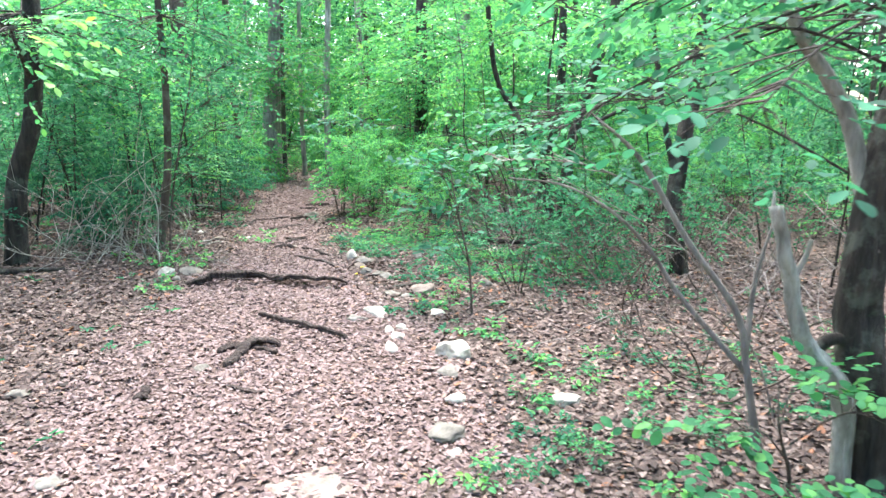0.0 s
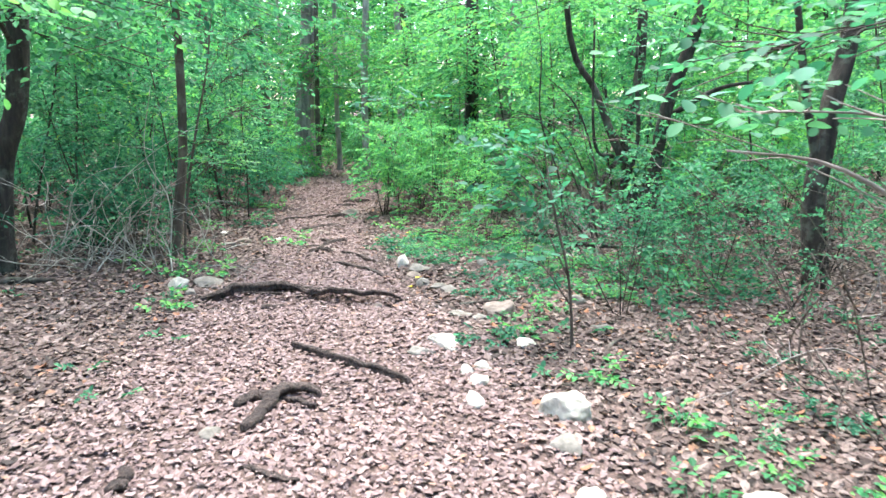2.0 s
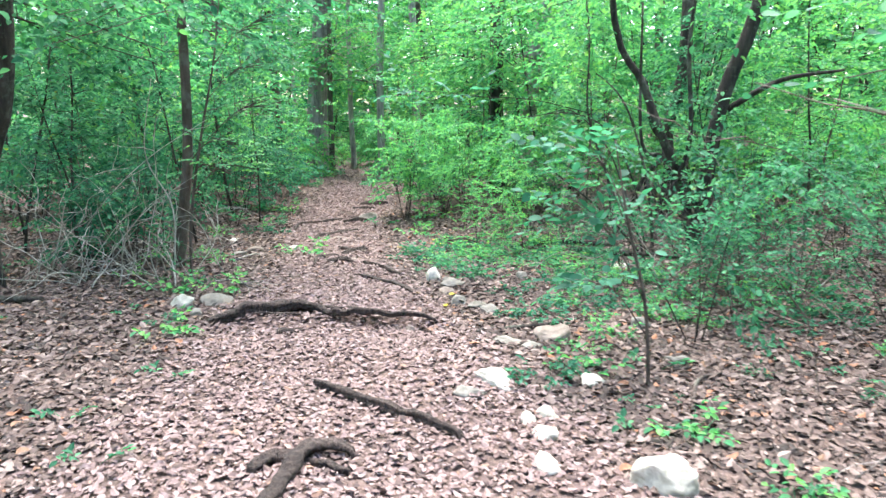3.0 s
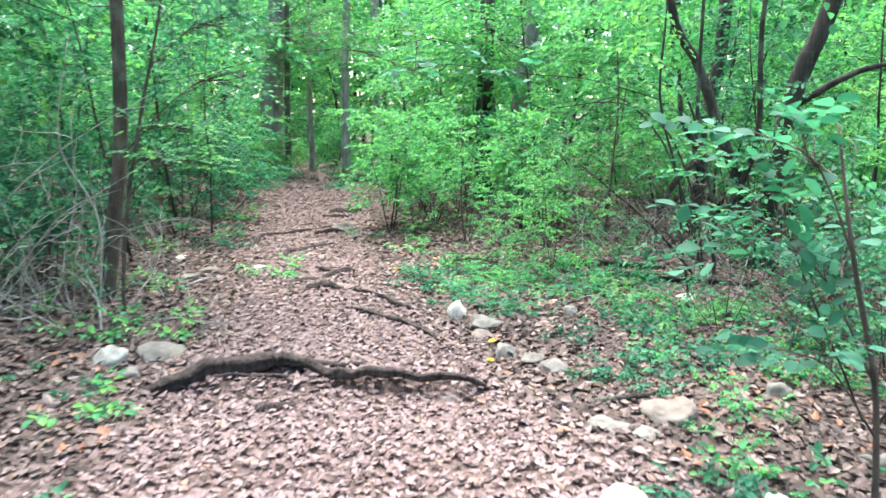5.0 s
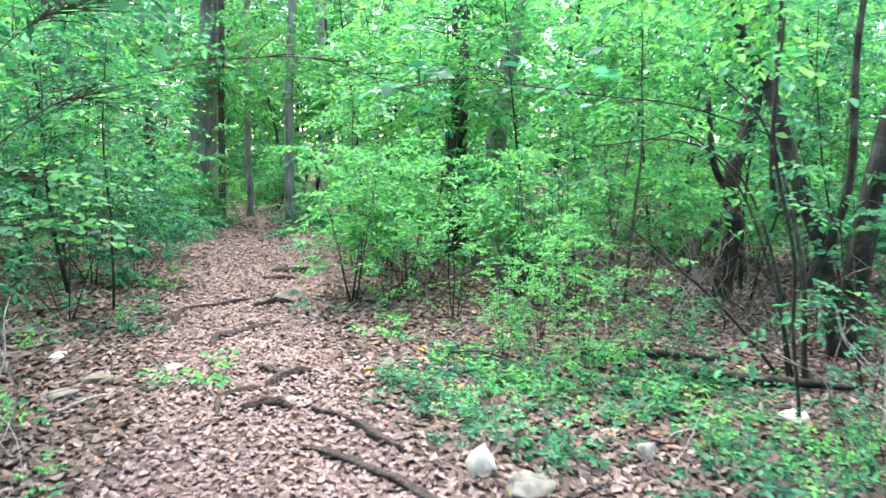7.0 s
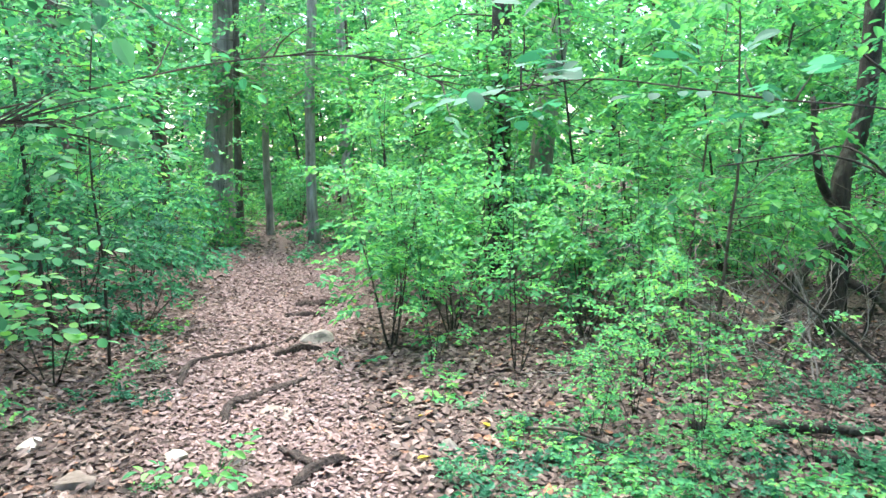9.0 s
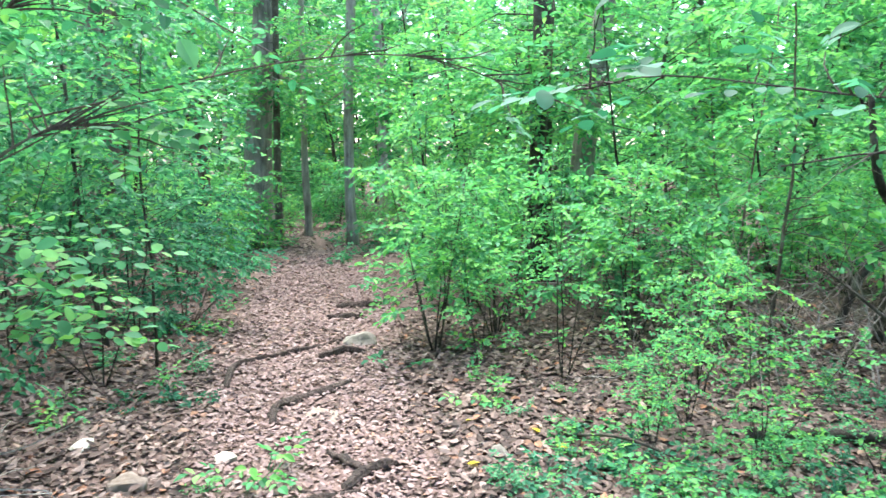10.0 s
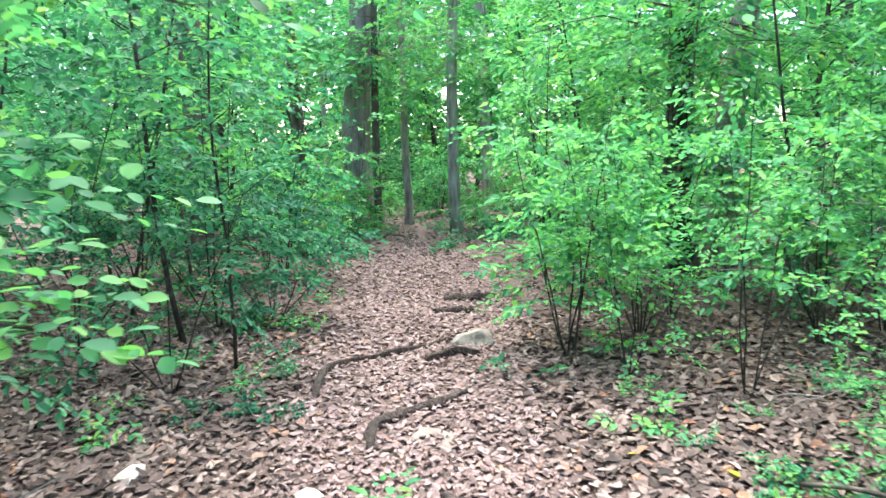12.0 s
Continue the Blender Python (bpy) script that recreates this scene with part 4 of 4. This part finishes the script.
tree("low leafy sapling with lime-green leaves", 58, [(1.62, 3.1, 0), (1.6, 3.08, 0.25), (1.5, 3.0, 0.5), (1.48, 3.0, 0.7)], [0.012, 0.01, 0.007, 0.003], BARK_BROWN, name="sapling", sides=6,
     boughs=[([(1.6, 3.08, 0.3), (1.4, 3.0, 0.5), (1.15, 3.0, 0.45)], 0.005, 0.002, LEAF_LIME, 12, 0.07, 0.15), ([(1.58, 3.06, 0.4), (1.75, 2.95, 0.6), (1.95, 2.9, 0.55)], 0.005, 0.002, LEAF_LIME, 12, 0.07, 0.15),
             ([(1.6, 3.08, 0.2), (1.45, 2.8, 0.35), (1.4, 2.6, 0.3)], 0.005, 0.002, LEAF_LIME, 12, 0.07, 0.15), ([(1.5, 3.0, 0.5), (1.6, 3.1, 0.65), (1.75, 3.1, 0.62)], 0.005, 0.002, LEAF_LIME, 10, 0.07, 0.15)])

tree("leafy young tree hanging over the trail edge", 59, [(-3.4, 8.75, 0), (-3.36, 8.78, 0.6), (-3.25, 8.85, 1.3), (-3.1, 8.9, 2.0), (-3.0, 9.0, 2.9)], [0.014, 0.013, 0.011, 0.009, 0.004], BARK_BROWN, name="sapling", sides=7,
     boughs=[([(-3.27, 8.85, 1.2), (-3.0, 8.9, 1.45), (-2.88, 9.05, 1.55), (-2.74, 9.15, 1.52)], 0.0042, 0.0018, LEAF_LIME, 30, 0.044, 0.22), ([(-3.2, 8.88, 1.6), (-2.98, 9.0, 1.85), (-2.76, 9.1, 1.95)], 0.0042, 0.0018, LEAF_MID, 32, 0.044, 0.26),
             ([(-3.33, 8.8, 0.8), (-3.16, 8.95, 1.0), (-2.98, 9.05, 1.02)], 0.005, 0.002, LEAF_LIME, 20, 0.044, 0.2), ([(-3.12, 8.9, 1.9), (-2.9, 9.0, 2.2), (-2.6, 9.1, 2.35)], 0.0042, 0.0018, LEAF_DEEP, 30, 0.044, 0.28)])


# ---- arching canes, dead brush, fallen wood ----
def canes(label, seed, lines, thick, wood, name="arching_vine", twig_count=0):
    top = tagged(new(name), label, "vine" if name == "arching_vine" else "dead brush")
    x0, y0 = lines[0][0][0], lines[0][0][1]
    g0 = gz(x0, y0)
    top.location = (x0, y0, g0)
    rg = np.random.default_rng(seed)
    fine = Bag()
    for line in lines:
        pts = bez(np.array(line, float) - np.array([x0, y0, 0.0]), 20)
        bag = Bag()
        k = rg.uniform(0.5, 1.15)
        pts[:, 2] = np.maximum(pts[:, 2], 0.0)
        tube(bag, pts, np.linspace(thick * k, thick * 0.3 * k, 20), 5)
        part("cane", bag, wood, top, smooth=True)
        for _ in range(twig_count):
            q, e = along_line(pts, rg.uniform(0.2, 0.98))
            tw = shoot(rg, q, e + rg.normal(0, 0.8, 3), rg.uniform(0.12, 0.45), 4, 0.25)
            tube(fine, tw, np.linspace(0.0035, 0.0015, 5), 3)
    if twig_count:
        tagged(part("twigwork", fine, wood, top), kind="stuff")
    return top


canes("thin dark vine canes arching in a bow", 71, [
    [(1.0, 10.2, 0), (0.84, 10.2, 0.75), (0.56, 10.2, 1.3), (0.16, 10.2, 1.5), (-0.36, 10.2, 1.45)],
    [(0.95, 10.05, 0), (0.75, 10.0, 0.6), (0.5, 10.0, 1.18), (0.16, 10.0, 1.52), (-0.1, 10.0, 1.5)],
    [(0.95, 10.2, 0), (0.54, 10.2, 0.45), (0.05, 10.2, 0.85), (-0.15, 10.2, 1.0)],
    [(1.05, 10.1, 0), (0.95, 10.1, 0.8), (0.7, 10.2, 1.6), (0.3, 10.3, 2.0)]], 0.018, BARK_DARK, twig_count=5)
rb = np.random.default_rng(9)


def random_canes(x, y, count, spread, high):
    lines = []
    for _ in range(count):
        az = rb.uniform(0, 2 * np.pi)
        foot = (x + rb.normal(0, 0.28), y + rb.normal(0, 0.2), -0.02)
        lines.append(shoot(rb, foot, (np.cos(az), np.sin(az) * 0.7, rb.uniform(0.25, 1.6)), rb.uniform(0.35, 1.0) * (spread + high) * 0.8, 6, 0.2, 0.06, 0.3))
    return lines


for n, (x, y, c, sp, hi) in enumerate([(-3.9, 8.6, 14, 0.9, 1.1), (-4.4, 8.45, 14, 1.0, 1.3), (-3.4, 8.9, 8, 0.6, 0.9), (2.3, 8.9, 8, 0.9, 1.0), (1.6, 9.6, 8, 0.9, 1.0), (1.6, 12.3, 12, 0.8, 0.9), (2.4, 6.2, 7, 1.0, 1.2), (3.1, 5.4, 9, 1.1, 1.4), (1.2, 8.1, 8, 0.8, 0.9), (3.2, 7.2, 9, 1.0, 1.2), (2.0, 7.4, 7, 0.8, 0.9), (0.9, 9.2, 7, 0.8, 0.8), (1.3, 11.4, 9, 1.0, 1.0), (0.2, 11.6, 7, 0.7, 0.8), (2.0, 4.7, 9, 1.5, 2.0), (2.6, 4.2, 8, 1.5, 2.2), (1.7, 5.9, 8, 1.2, 1.7), (1.2, 11.6, 10, 1.0, 1.9), (2.3, 11.3, 10, 1.2, 2.0), (0.6, 12.2, 9, 0.9, 1.7), (2.9, 9.9, 9, 1.2, 1.9)]):
    canes("tangle of dry grey leafless twigs", 80 + n, random_canes(x, y, c, sp, hi), 0.0075, BARK_BLEACHED if n < 3 else BARK_GREY if n % 2 else BARK_BROWN, "dead_brush", 5)
canes("long pale dry canes crossing the dark brush", 95, [[(-4.66, 8.75, 0), (-4.2, 8.75, 0.62), (-3.71, 8.75, 1.06), (-3.15, 8.75, 1.4)], [(-3.55, 8.75, 0.0), (-3.52, 8.75, 0.62), (-3.73, 8.75, 1.1), (-3.62, 8.75, 1.75)]], 0.009, BARK_BLEACHED, "dead_brush", 3)


def fallen(label, points, thick, wood, seed):
    rg = np.random.default_rng(seed)
    pts = bez([(x, y, gz(x, y) + thick * 0.7 + up) for x, y, up in points], 16)
    bag = Bag()
    tube(bag, pts, thick * np.linspace(1.0, 0.5, 16) * (1 + rg.normal(0, 0.06, 16)), 8, rg, 0.08)
    return tagged(part("fallen_branch", bag, wood, smooth=True), label, "branch")


fallen("dark fallen branch on the leaf litter", [(-0.25, 10.62, 0), (0.2, 10.55, 0.02), (0.75, 10.5, 0)], 0.045, BARK_DARK, 1)
fallen("dark fallen branch on the leaf litter", [(0.2, 10.2, 0.0), (0.8, 9.95, 0.03), (1.3, 9.9, 0)], 0.04, BARK_DARK, 2)
fallen("pale dry stick on the ground", [(-3.3, 9.55, 0.0), (-3.15, 9.75, 0.04), (-3.1, 10.0, 0)], 0.012, BARK_BLEACHED, 3)
fallen("thin grey stick lying across the leaves", [(0.42, 6.1, 0), (0.54, 6.47, 0.02), (0.74, 6.63, 0)], 0.014, BARK_BROWN, 4)
fallen("dark stick lying among the seedlings", [(-0.55, 7.45, 0), (-0.25, 7.5, 0.01), (0.05, 7.75, 0)], 0.02, BARK_DARK, 5)
fallen("dark fallen branch on the leaf litter", [(1.0, 7.9, 0), (1.7, 8.3, 0.04), (2.2, 8.3, 0)], 0.02, BARK_BROWN, 6)
fallen("old fallen log beside the dead brush", [(-4.9, 7.6, 0), (-4.5, 7.7, 0.0), (-4.15, 7.7, 0)], 0.05, BARK_DARK, 7)
fallen("thin crooked branch lying under the bushes", [(-1.2, 10.7, 0.0), (-0.95, 10.45, 0.1), (-0.6, 10.25, 0.0)], 0.012, BARK_BROWN, 8)

def yellow_leaf(x, y, size, turn):
    bag = Bag()
    leaves(bag, np.zeros((1, 3)), np.array([[1.0, 0, 0.1]]), np.array([[0.1, 0.2, 1.0]]), np.array([size]), 0.62, "fine")
    ob = part("fallen_leaf", bag, LEAF_YELLOW, smooth=True)
    ob.matrix_world = pose(x, y, gz(x, y) + 0.03, 0, 0, turn)
    return tagged(ob, "yellow fallen leaf lying on brown litter", "leaf")


LEAF_YELLOW = leaf_mat("leaf_yellow", [(0.0, (0.5, 0.42, 0.04)), (1.0, (0.6, 0.52, 0.06))], (1.0, 1.0, 0.6))
for x, y, sz, tn in [(-1.72, 10.35, 0.075, 30), (-1.2, 10.5, 0.07, 140), (-1.08, 8.62, 0.08, 80), (-0.95, 8.35, 0.06, 200), (-1.35, 10.75, 0.06, 300), (-1.7, 10.9, 0.05, 10), (-1.0, 8.0, 0.06, 120)]:
    yellow_leaf(x, y, sz, tn)

# more trunks deep in the wood
rt = np.random.default_rng(5)
for n in range(30):
    y = rt.uniform(20, 38)
    x = rt.uniform(-0.75, 0.7) * y - 2
    if abs(x - float(trail_x(y))) < 1.2:
        x -= 2.5
    r = rt.uniform(0.05, 0.17)
    dx = rt.uniform(-0.5, 0.5)
    tree("distant forest tree trunk among green leaves", 600 + n, [(x, y, 0), (x + dx * 0.3, y, 3), (x + dx, y, 9)], [r * 1.2, r, r * 0.7], (BARK_DARK, BARK_BROWN, BARK_PALE)[n % 3], crown=(5.5, 10, 3.0, 14, 0.22, LEAF_MID), sides=8)

# the wood goes on all around, too deep to tell its trees apart
rw = np.random.default_rng(15)
n = 40000
ang, dist = rw.uniform(0, 2 * np.pi, n), rw.uniform(38, 50, n)
px, py = dist * np.sin(ang) - 2, dist * np.cos(ang) + 8
pos = np.stack([px, py, ground_z(px, py) + rw.uniform(0, 1, n) ** 1.1 * 15], -1)
yaw = rw.uniform(0, 2 * np.pi, n)
bag = Bag()
leaves(bag, pos, np.stack([np.cos(yaw), np.sin(yaw), rw.normal(-0.3, 0.4, n)], -1), np.array([0, 0, 1.0]) + rw.normal(0, 0.6, (n, 3)), rw.uniform(0.8, 1.6, n), 0.6, True)
tagged(part("far_woods", bag, LEAF_MID), "dense green foliage of the far woods", "woods", kind="stuff")
